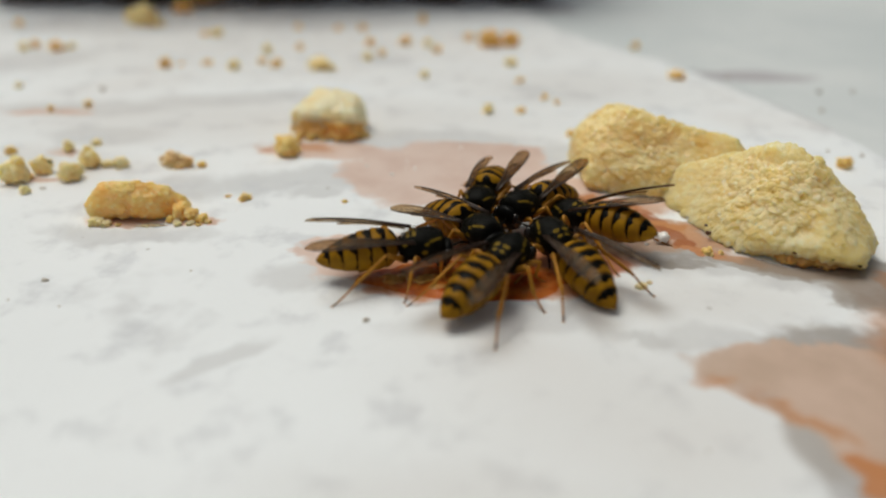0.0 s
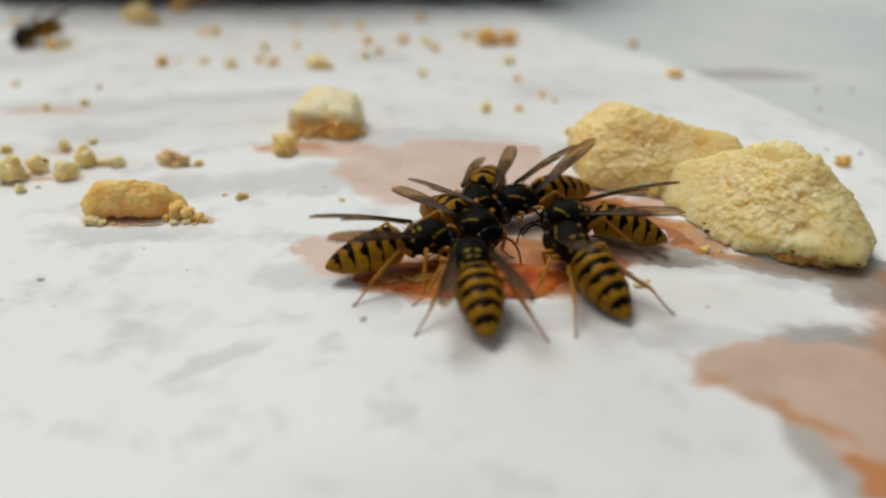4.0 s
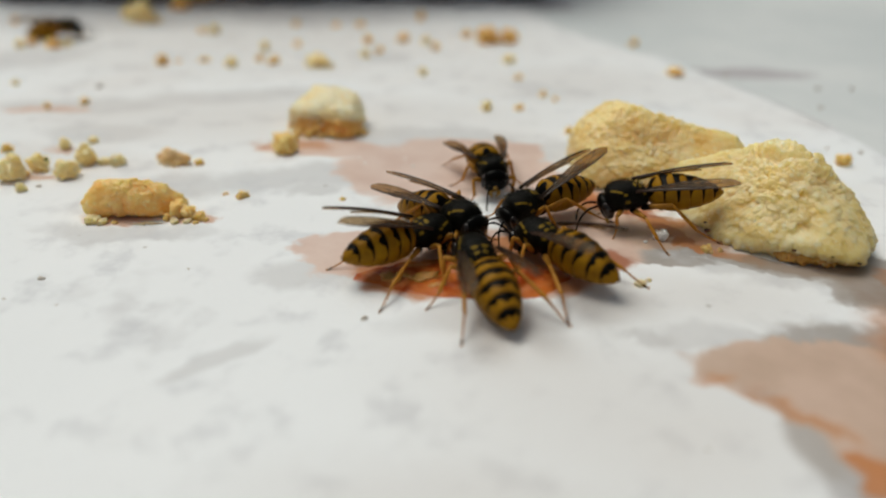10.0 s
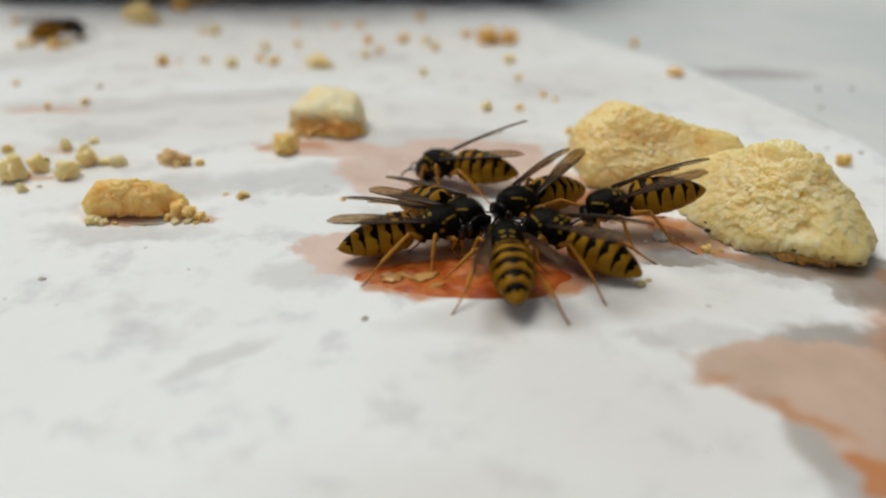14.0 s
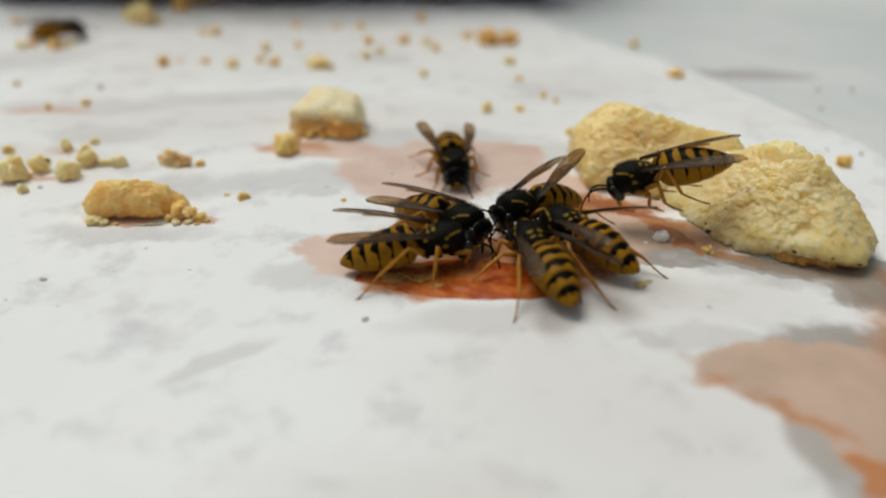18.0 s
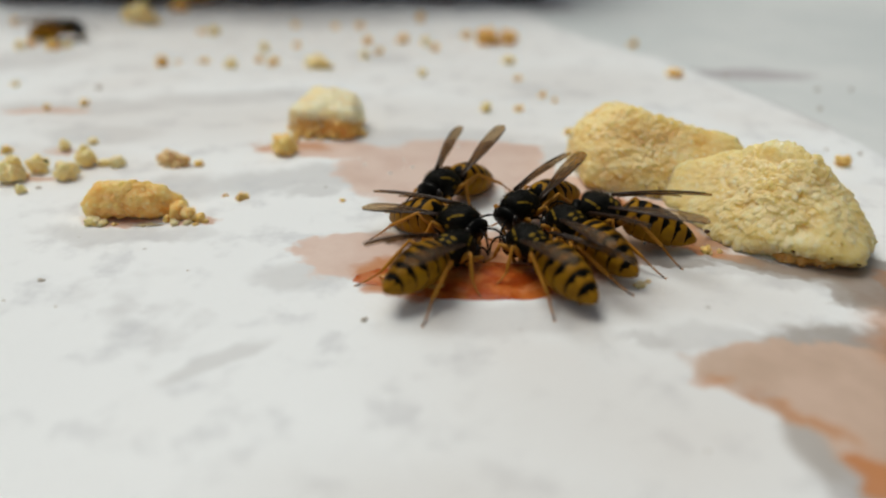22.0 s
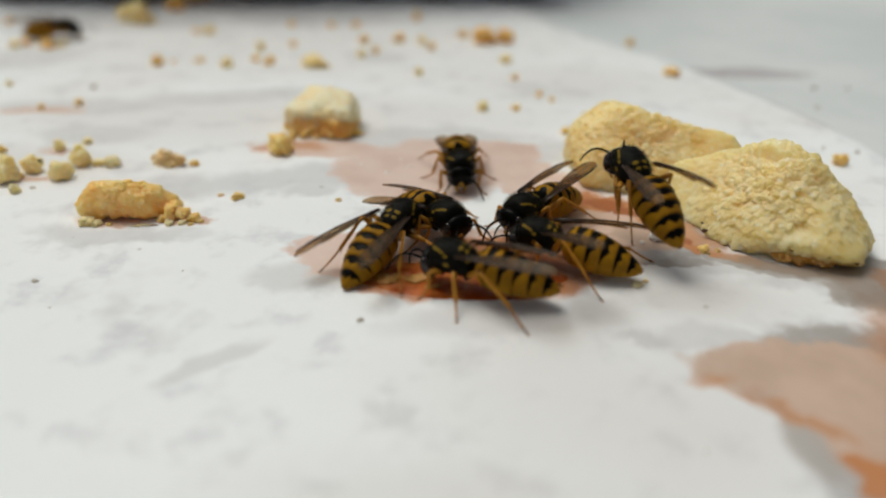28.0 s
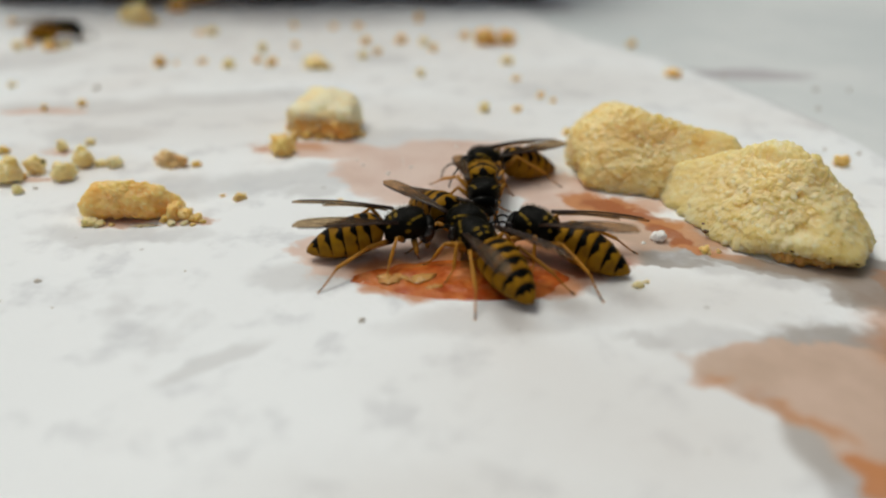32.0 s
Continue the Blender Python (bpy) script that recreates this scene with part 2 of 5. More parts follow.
def abdomen_material():
    m = Nodes("banded_abdomen")
    u, v = uv(m)
    mm = m.millimetres()
    rag = m.math("SUBTRACT", m.noise(mm, 0.9, 3), 0.5)
    # basal black band, broad over the back, with a point in the middle and one on each flank
    mid = m.math("MAXIMUM", 0.0, m.math("SUBTRACT", 1.0, m.math("MULTIPLY", v, 7.5)))
    flank = m.math("MAXIMUM", 0.0, m.math("SUBTRACT", 1.0, m.math("MULTIPLY", m.math("ABSOLUTE", m.math("SUBTRACT", v, 0.27)), 9.0)))
    edge = m.math("ADD", m.math("SUBTRACT", 0.49, m.math("MULTIPLY", v, 0.74)), m.math("ADD", m.math("MULTIPLY", mid, 0.24), m.math("MULTIPLY", flank, 0.26)))
    edge = m.math("ADD", edge, m.math("MULTIPLY", rag, 0.65))
    dark = m.ramp(m.math("SUBTRACT", u, edge), 0.05, -0.05)
    # the hind rim of each ring is dusky and lets the next one show through
    rim = m.math("MULTIPLY", m.ramp(u, 0.90, 1.0), 0.45)
    own = m.tree.nodes.new("ShaderNodeObjectInfo").outputs["Random"]
    yel = m.mix(m.ramp(m.noise(mm, 0.55, 4, 0.6), 0.35, 0.65), YELLOW, (0.23, 0.112, 0.009, 1))
    yel = m.mix(m.math("MULTIPLY", own, 0.5), yel, (0.28, 0.125, 0.009, 1))
    yel = m.mix(rim, yel, (0.13, 0.055, 0.008, 1))
    # a little black dust of pores and grime
    yel = m.mix(m.math("MULTIPLY", m.ramp(m.noise(mm, 6.0, 3, 0.7), 0.55, 0.75), 0.35), yel, (0.12, 0.06, 0.01, 1))
    col = m.mix(dark, yel, BLACK)
    m.bump(m.noise(mm, 5.0, 3), 0.2, 0.0001)
    return m.set(Base_Color=col, Roughness=0.42, Specular_IOR_Level=0.06)


def thorax_material():
    m = Nodes("black_thorax_with_yellow_marks")
    u, v = uv(m)
    mm = m.millimetres()
    def near(a, b, ra, rb):
        x, y = m.math("DIVIDE", m.math("SUBTRACT", u, a), ra), m.math("DIVIDE", m.math("SUBTRACT", v, b), rb)
        return m.ramp(m.math("SQRT", m.math("ADD", m.math("MULTIPLY", x, x), m.math("MULTIPLY", y, y))), 1.15, 0.8)
    # the long stripe on each shoulder slants from behind the head back to the wing root
    slant = m.math("SUBTRACT", v, m.math("ADD", 0.16, m.math("MULTIPLY", u, 0.42)))
    stripe = m.math("MULTIPLY", m.ramp(m.math("ABSOLUTE", slant), 0.036, 0.018), m.math("MULTIPLY", m.ramp(u, 0.07, 0.11), m.ramp(u, 0.40, 0.34)))
    marks = stripe
    for a, b, ra, rb in ((0.70, 0.10, 0.045, 0.07), (0.83, 0.09, 0.035, 0.065), (0.43, 0.36, 0.05, 0.035), (0.47, 0.52, 0.07, 0.05), (0.90, 0.30, 0.045, 0.05)):
        marks = m.math("MAXIMUM", marks, near(a, b, ra, rb))
    skin = m.mix(m.noise(mm, 1.2, 4, 0.6), BLACK, (0.005, 0.005, 0.003, 1))
    col = m.mix(m.math("MULTIPLY", marks, 0.9), skin, (0.30, 0.19, 0.018, 1))
    m.bump(m.noise(mm, 3.5, 4, 0.7), 0.6, 0.0002)
    return m.set(Base_Color=col, Roughness=0.34, Specular_IOR_Level=0.09)


def simple_material(name, col, rough, scale=2.0, vary=0.25, **more):
    m = Nodes(name)
    mm = m.millimetres()
    c2 = tuple(c * (1 - vary) for c in col[:3]) + (1,)
    m.bump(m.noise(mm, scale * 3, 3), 0.2, 0.0001)
    return m.set(Base_Color=m.mix(m.noise(mm, scale, 4), col, c2), Roughness=rough, **more)


def leg_material():
    m = Nodes("yellow_leg")
    mm = m.millimetres()
    col = m.mix(m.noise(mm, 1.2, 3), (0.58, 0.27, 0.028, 1), (0.40, 0.16, 0.016, 1))
    return m.set(Base_Color=col, Roughness=0.42, Specular_IOR_Level=0.25)


def tarsus_material():
    m = Nodes("yellow_foot_with_dark_claw")
    u, v = uv(m)
    mm = m.millimetres()
    col = m.mix(m.noise(mm, 1.5, 3), (0.50, 0.22, 0.024, 1), (0.34, 0.13, 0.014, 1))
    col = m.mix(m.ramp(u, 0.72, 0.95), col, (0.05, 0.022, 0.008, 1))
    return m.set(Base_Color=col, Roughness=0.45, Specular_IOR_Level=0.25)


def femur_material():
    m = Nodes("leg_black_to_yellow")
    u, v = uv(m)
    col = m.mix(m.ramp(u, 0.40, 0.62), BLACK, (0.40, 0.18, 0.02, 1))
    return m.set(Base_Color=col, Roughness=0.42, Specular_IOR_Level=0.2)


def wing_material():
    m = Nodes("smoky_wing_membrane")
    mm = m.millimetres()
    u, v = uv(m)
    body = m.mix(m.ramp(v, 0.1, 0.55), (0.14, 0.080, 0.036, 1), (0.30, 0.24, 0.165, 1))
    m.set(Base_Color=body, Roughness=0.20, Specular_IOR_Level=0.7)
    t = m.tree.nodes.new("ShaderNodeBsdfTransparent")
    t.inputs[0].default_value = (0.78, 0.66, 0.50, 1)
    x = m.tree.nodes.new("ShaderNodeMixShader")
    pleat = m.math("MULTIPLY", m.math("SINE", m.math("MULTIPLY", v, 24.0)), 0.10)
    root = m.math("MULTIPLY", m.ramp(u, 0.35, 0.0), 0.25)
    m.put(x.inputs[0], m.math("ADD", m.math("ADD", pleat, root), m.math("SUBTRACT", 0.44, m.math("MULTIPLY", m.noise(mm, 0.9, 3), 0.42))))
    m.tree.links.new(t.outputs[0], x.inputs[1])
    m.tree.links.new(m.bsdf.outputs[0], x.inputs[2])
    m.tree.links.new(x.outputs[0], m.tree.nodes["Material Output"].inputs[0])
    m.bump(m.math("ADD", m.noise(mm, 1.4, 3), m.math("SINE", m.math("MULTIPLY", v, 24.0))), 0.35, 0.0002)
    return m.mat


# the narrow ellipses along the cake chunk's foot paint in its shadow
GREY_STAINS_AND_SHADE = ((33.5, 63.2, 8.5, 2.0, -33), (40.0, 62.0, 4.5, 3.6, 0), (22.6, 65.8, 5, 1.5, -5), (24, 68.6, 6, 2.0, 0), (35.5, 45.0, 12.5, 8.5, -18), (33.5, 37.5, 10, 8.5, 0), (41.6, 59.8, 6.3, 6.2, 0), (23, 69.5, 9, 4.2, 8))
# here too: those turned along the chunk's front stand for its soft shadow
MILD_STAINS_AND_SHADE = ((-8, 103, 10, 4.5, 0), (-14.5, 87, 6, 5, 0), (16, 95, 5, 4.5, 0), (17.5, 51.6, 3.0, 1.0, 0), (31.5, 63.2, 7, 1.2, -38), (33.5, 63.6, 8, 2.0, -24), (24.5, 68.2, 5, 2.2, -30), (30, 65, 10, 3.4, -30), (36, 61, 7, 3, 0), (0, 102, 14, 4.5, -4), (-22, 86, 9, 3.8, 0), (-32, 84, 7, 4, 0), (10, 96, 5, 4, 0), (-16, 82, 4, 2, 0), (-34, 72, 9, 2.4, 0))
FAINT_STAINS = ((-18, 49.4, 4.2, 1.3, 42), (-58, 117, 15, 4, 0), (-82, 150, 12, 9, 20), (-36, 122, 16, 4, 10), (-50, 104, 9, 4, 0),
                (-85, 185, 34, 12, 0), (-30, 190, 26, 9, 0), (7, 55, 12, 3, 10), (-13, 63, 6, 3, 0), (22, 52, 5, 2, 0))
TONED = ((-25, 112, 55, 14, 0), (16, 42, 20, 13, -10), (2, 33, 16, 8, 0), (-30, 165, 70, 34, 0), (-62, 92, 22, 9, 0), (22, 130, 26, 18, 0), (24, 58, 14, 6, 0))
PALE_PINK_STAINS = ((-2, 89.5, 11, 11.5, 0), (-16, 97.5, 10, 3.8, -5), (13, 84, 6, 5, 0), (-63, 115, 7, 1.6, 0), (4, 97, 9, 3.5, 0), (9, 91, 5, 8, 0), (-9, 66.5, 6.8, 5.4, 0), (6, 66, 15, 7, 5), (16, 77, 6, 6, 0))
PINK_STAINS = ((19.5, 73.0, 9, 5.2, -20), (31, 47.3, 10.8, 4.4, -8), (34.5, 41.5, 10, 6.3, -30), (35, 39, 8, 7, 0), (22, 72, 5.5, 4, -20))
ORANGE_STAINS = ((6, 66.5, 8, 4, 0), (27.0, 68.3, 2.6, 1.1, -30), (29.3, 35.6, 2.8, 2.4, 0), (2.2, 61.9, 11.6, 4.6, -4), (19, 79, 5, 2.2, -30), (43.5, 60, 2.5, 2.6, 0), (24, 73, 3.2, 1.5, -30))
RUST_STAINS = ((26.5, 71.5, 6, 2.0, -40), (30, 66.6, 4, 1.2, -40), (22, 78.5, 5, 2.0, 0), (-27.8, 75.0, 1.8, 1.0, 0), (-51, 86.6, 3.4, 1.0, 0), (-34.6, 91.0, 1.4, 0.8, 0), (-36.0, 75.6, 3.8, 1.2, 0), (-52, 97, 2, 0.8, 0), (-20.5, 99, 5, 2.4, 0), (26.8, 42.0, 5.0, 1.0, -42), (41, 50, 5, 7, 0), (21.5, 46.5, 1.6, 1.2, 0), (-22, 98.5, 5, 1.8, 0))
# brown patch at the chunk's right end, painted shadow strip along its foot
DAMP_AND_SHADE = ((40.8, 59.3, 5.0, 4.3, 0), (34.5, 62.8, 7.0, 1.5, -33))
DEEP_STAINS = ((20.8, 77.6, 4.4, 1.5, -42), (24.6, 70.8, 3.0, 1.1, -45), (14, 64.5, 5.5, 2.4, 0))
TABLE_STAINS = ((57, 138, 11, 4.2, 2), (46, 139, 6, 3, 0), (30, 210, 5, 9, 30))

PAPER = paper_material()
LAMINATE = laminate_material()
CAKE = crumb_material("pale_yellow_cake", (0.91, 0.79, 0.44, 1), (0.85, 0.63, 0.23, 1), (0.80, 0.50, 0.12, 1), 0.6, 0.0035, 0.73, (1.0, 0.92, 0.55))
GOLDEN_CAKE = crumb_material("golden_cake", (0.93, 0.76, 0.38, 1), (0.87, 0.585, 0.18, 1), (0.82, 0.49, 0.12, 1), 0.5, 0.0035, 0.71, (1.0, 0.90, 0.55))
CRUST = crumb_material("baked_crust", (0.80, 0.47, 0.14, 1), (0.62, 0.31, 0.07, 1), (0.30, 0.12, 0.025, 1), 0.9, 0.0006, 0.64)
CRUMB = crumb_material("golden_crumb", (1.0, 0.62, 0.22, 1), (0.97, 0.45, 0.10, 1), (0.84, 0.38, 0.07, 1), 0.5, 0.0018, 0.70, (0.95, 0.95, 0.6))
HONEY = crumb_material("moist_golden_cake", (1.0, 0.65, 0.23, 1), (0.98, 0.48, 0.11, 1), (1.0, 0.78, 0.40, 1), 0.3, 0.003, 0.58, (0.95, 1.0, 0.7))
PALE = crumb_material("cream_crumb", (1.0, 0.785, 0.41, 1), (1.0, 0.62, 0.22, 1), (0.94, 0.50, 0.14, 1), 0.3, 0.0018, 0.70, (0.95, 0.95, 0.6))
CREAM = crumb_material("soft_cream_cake", (1.0, 0.88, 0.62, 1), (1.0, 0.70, 0.30, 1), (0.94, 0.50, 0.12, 1), 0.3, 0.002, 0.64, (0.95, 1.0, 0.75))
BEIGE = crumb_material("beige_crumb", (0.95, 0.72, 0.40, 1), (0.74, 0.48, 0.19, 1), (0.36, 0.17, 0.05, 1), 0.9, 0.0006, 0.6)
BROWN = crumb_material("brown_crumb", (0.80, 0.50, 0.19, 1), (0.68, 0.36, 0.10, 1), (0.42, 0.18, 0.04, 1))
GRIT = simple_material("grey_speck", (0.55, 0.50, 0.43, 1), 0.8)
SUGAR = simple_material("white_sugar", (0.97, 0.96, 0.93, 1), 0.3, vary=0.03, Subsurface_Weight=0.6, Subsurface_Radius=(1.0, 1.0, 1.0), Subsurface_Scale=0.001)
DARK_CRUST = crumb_material("dark_brown_crust", (0.20, 0.085, 0.018, 1), (0.075, 0.032, 0.008, 1), (0.36, 0.16, 0.03, 1))
TOFFEE = crumb_material("toffee_crust", (0.16, 0.06, 0.018, 1), (0.08, 0.03, 0.012, 1), (0.34, 0.14, 0.03, 1))
SOGGY = simple_material("soggy_cake", (0.74, 0.36, 0.10, 1), 0.18, Subsurface_Weight=0.4, Subsurface_Radius=(1.0, 0.4, 0.12), Subsurface_Scale=0.0012)
JAM = jam_material()
ABDOMEN = abdomen_material()
THORAX = thorax_material()
CHITIN = simple_material("black_chitin", (0.003, 0.003, 0.0025, 1), 0.3, Specular_IOR_Level=0.07)
EYE = simple_material("dark_eye", (0.018, 0.012, 0.010, 1), 0.18)
FACE = simple_material("yellow_face", (0.46, 0.26, 0.03, 1), 0.4)
LEG, FEMUR, TARSUS = leg_material(), femur_material(), tarsus_material()
WING = wing_material()
VEIN = simple_material("brown_wing_vein", (0.035, 0.015, 0.006, 1), 0.4)
HAIR = simple_material("brown_hair", (0.022, 0.020, 0.012, 1), 0.7, Specular_IOR_Level=0.05)


# ---------------------------------------------------------------- mesh helpers
def finish(bm, name, mats, smooth=True):
    """A mesh from a bmesh that is in millimetres."""
    bmesh.ops.scale(bm, vec=(MM, MM, MM), verts=bm.verts)
    me = bpy.data.meshes.new(name)
    bm.to_mesh(me)
    bm.free()
    for mat in mats if isinstance(mats, (list, tuple)) else [mats]:
        me.materials.append(mat)
    if smooth:
        me.polygons.foreach_set("use_smooth", [True] * len(me.polygons))
    return me


def part(name, me, parent, label="", m=None):
    """One mesh object under a thing or a part."""
    ob = new(name, me)
    ob.parent = parent
    if m is not None:
        ob.matrix_basis = m
    if label:
        ob["label"] = label
    return ob


def loft(bm, rings, n=20, cap=True):
    """A skin over rings (x, z, half width, half height, u). Its map: u as given, v from 0 on top to 1 below."""
    lay = bm.loops.layers.uv.verify()
    made = []
    for x, z, ry, rz, u in rings:
        row = []
        for k in range(n):
            a = 2 * math.pi * k / n
            row.append((bm.verts.new((x, ry * math.sin(a), z + rz * math.cos(a))), u, a))
        made.append(row)
    for r0, r1 in zip(made, made[1:]):
        for k in range(n):
            q = [r0[k], r1[k], r1[(k + 1) % n], r0[(k + 1) % n]]
            f = bm.faces.new([p[0] for p in q])
            for loop, p in zip(f.loops, q):
                a = p[2]
                if k == n - 1 and a == 0:
                    a = 2 * math.pi
                loop[lay].uv = (p[1], 1 - abs(1 - a / math.pi))
    if cap:
        for row, flip in ((made[0], True), (made[-1], False)):
            vs = [p[0] for p in row]
            f = bm.faces.new(vs if flip else vs[::-1])
            for loop in f.loops:
                loop[lay].uv = (row[0][1], 0.5)
    bmesh.ops.recalc_face_normals(bm, faces=bm.faces)


def tube(bm, points, radii, n=8):
    """A round tube along points; its map runs along it."""
    lay = bm.loops.layers.uv.verify()
    pts = [Vector(p) for p in points]
    rows = []
    for i, p in enumerate(pts):
        d = (pts[min(i + 1, len(pts) - 1)] - pts[max(i - 1, 0)]).normalized()
        side = d.cross(Vector((0, 0, 1)))
        if side.length < 0.05:
            side = d.cross(Vector((0, 1, 0)))
        side.normalize()
        up = side.cross(d)
        rows.append([bm.verts.new(p + radii[i] * (math.cos(2 * math.pi * k / n) * side + math.sin(2 * math.pi * k / n) * up)) for k in range(n)])
    m = len(pts) - 1
    for i in range(m):
        for k in range(n):
            f = bm.faces.new((rows[i][k], rows[i + 1][k], rows[i + 1][(k + 1) % n], rows[i][(k + 1) % n]))
            for loop, u in zip(f.loops, (i / m, (i + 1) / m, (i + 1) / m, i / m)):
                loop[lay].uv = (u, 0.5)
    bm.faces.new(rows[0])
    bm.faces.new(rows[-1][::-1])
    bmesh.ops.recalc_face_normals(bm, faces=bm.faces)


def ball(bm, c, r, detail=3):
    """An ellipsoid."""
    res = bmesh.ops.create_icosphere(bm, subdivisions=detail, radius=1.0)
    for v in res["verts"]:
        v.co = Vector((c[0] + r[0] * v.co.x, c[1] + r[1] * v.co.y, c[2] + r[2] * v.co.z))
    return res["verts"]


def lump(seed, w, d, h, detail=4, rough=0.16, fine=0.05, lobes=(), boxy=2.6, grain=0.9, cuts=()):
    """A broken crumb w x d x h, flat below, standing on z = 0: a union of lobes (place, radii, turn) seen from its middle, roughened and granular."""
    bm = bmesh.new()
    bmesh.ops.create_icosphere(bm, subdivisions=detail, radius=1.0)
    rnd = random.Random(seed)
    off = Vector((rnd.uniform(-50, 50), rnd.uniform(-50, 50), rnd.uniform(-50, 50)))
    blobs = [(Vector(c), Vector(r), Matrix.Rotation(radians(-turn), 3, "Z")) for c, r, turn in lobes]
    if not lobes:
        for _ in range(4):
            c = Vector((rnd.uniform(-0.24, 0.24) * w, rnd.uniform(-0.24, 0.24) * d, rnd.uniform(-0.15, 0.22) * h))
            blobs.append((c, Vector((w, d, h)) * rnd.uniform(0.18, 0.30), Matrix.Identity(3)))
    size = (w * d * h) ** (1 / 3)
    cell = min(grain, size * 0.3)
    for v in bm.verts:
        dr = v.co.normalized()
        best = 1 / (abs(dr.x / (w * 0.45)) ** boxy + abs(dr.y / (d * 0.45)) ** boxy + abs(dr.z / (h * 0.45)) ** boxy) ** (1 / boxy)
        for c, r, turn in blobs:
            t, o = turn @ dr, turn @ c
            e = Vector((t.x / r.x, t.y / r.y, t.z / r.z))
            q = Vector((o.x / r.x, o.y / r.y, o.z / r.z))
            a, b, k = e.dot(e), e.dot(q), q.dot(q) - 1
            disc = b * b - a * k
            if disc > 0:
                best = max(best, (b + math.sqrt(disc)) / a)
        p = dr * best
        for n, far in cuts:
            over = p.dot(n) - far
            if over > 0:
                p = p - n * over * 0.88
        g = noise.fractal(p * (2.2 / size) + off, 1.0, 2.0, 3) * rough * size * 0.6
        g += noise.fractal(p * (8.0 / size) + off, 0.8, 2.1, 4) * fine * size
        g -= max(0.0, noise.noise(p * (5.0 / size) - off) - 0.25) * fine * size * 2.2
        near, at = noise.voronoi(p / cell + off)
        g += (0.4 - near[0] + 0.9 * noise.noise(at[0] * 3.7)) * cell * 0.62
        p = p + dr * g
        p.z = max(p.z, -h * 0.44) + h * 0.44
        v.co = p
    return bm


# ---------------------------------------------------------------- table and paper
def edge_x(y):
    """The sheet's far edge: how far to +x the paper reaches at y."""
    return 62.5 + (96 - y) * 0.28 - (y - 96) ** 2 * 0.0008 if y > 60 else 62.5 + 36 * 0.28 - 1.04 + (60 - y) * 0.2


def build_table():
    bm = bmesh.new()
    bmesh.ops.create_cube(bm, size=1.0)
    for v in bm.verts:
        v.co = Vector((v.co.x * 1600, v.co.y * 1000 + 100, v.co.z * 28 - 14.25))
    bmesh.ops.bevel(bm, geom=bm.edges[:], offset=4, segments=2, affect="EDGES")
    ob = new("table_top", finish(bm, "table_top", LAMINATE, False))
    tagged(ob, "greyish white smooth table top with faint smears", "table", kind="structure")


def build_paper():
    """A thin sheet with soft waves, in rows across and along."""
    bm = bmesh.new()
    nx, ny = 150, 150
    grid = []
    for j in range(ny + 1):
        y = -120 + 380 * j / ny
        x1 = edge_x(y)
        row = []
        for i in range(nx + 1):
            s = i / nx
            x = -190 + (x1 + 190) * s
            z = 0.22 * noise.noise(Vector((x * 0.02, y * 0.02, 3.0))) + 0.05 * noise.noise(Vector((x * 0.09, y * 0.09, 8.0)))
            z -= 0.25 * max(0.0, s - 0.96) / 0.04
            row.append(bm.verts.new((x, y, z)))
        grid.append(row)
    for j in range(ny):
        for i in range(nx):
            bm.faces.new((grid[j][i], grid[j][i + 1], grid[j + 1][i + 1], grid[j + 1][i]))
    me = finish(bm, "paper_sheet", PAPER)
    ob = new("paper_sheet", me)
    sol = ob.modifiers.new("thickness", "SOLIDIFY")
    sol.thickness, sol.offset = 0.00012, -1.0
    tagged(ob, "white paper sheet blotched with grey damp and pink juice stains", "paper")


build_table()
build_paper()


def paper_z(x, y):
    return 0.22 * noise.noise(Vector((x * 0.02, y * 0.02, 3.0))) + 0.05 * noise.noise(Vector((x * 0.09, y * 0.09, 8.0)))


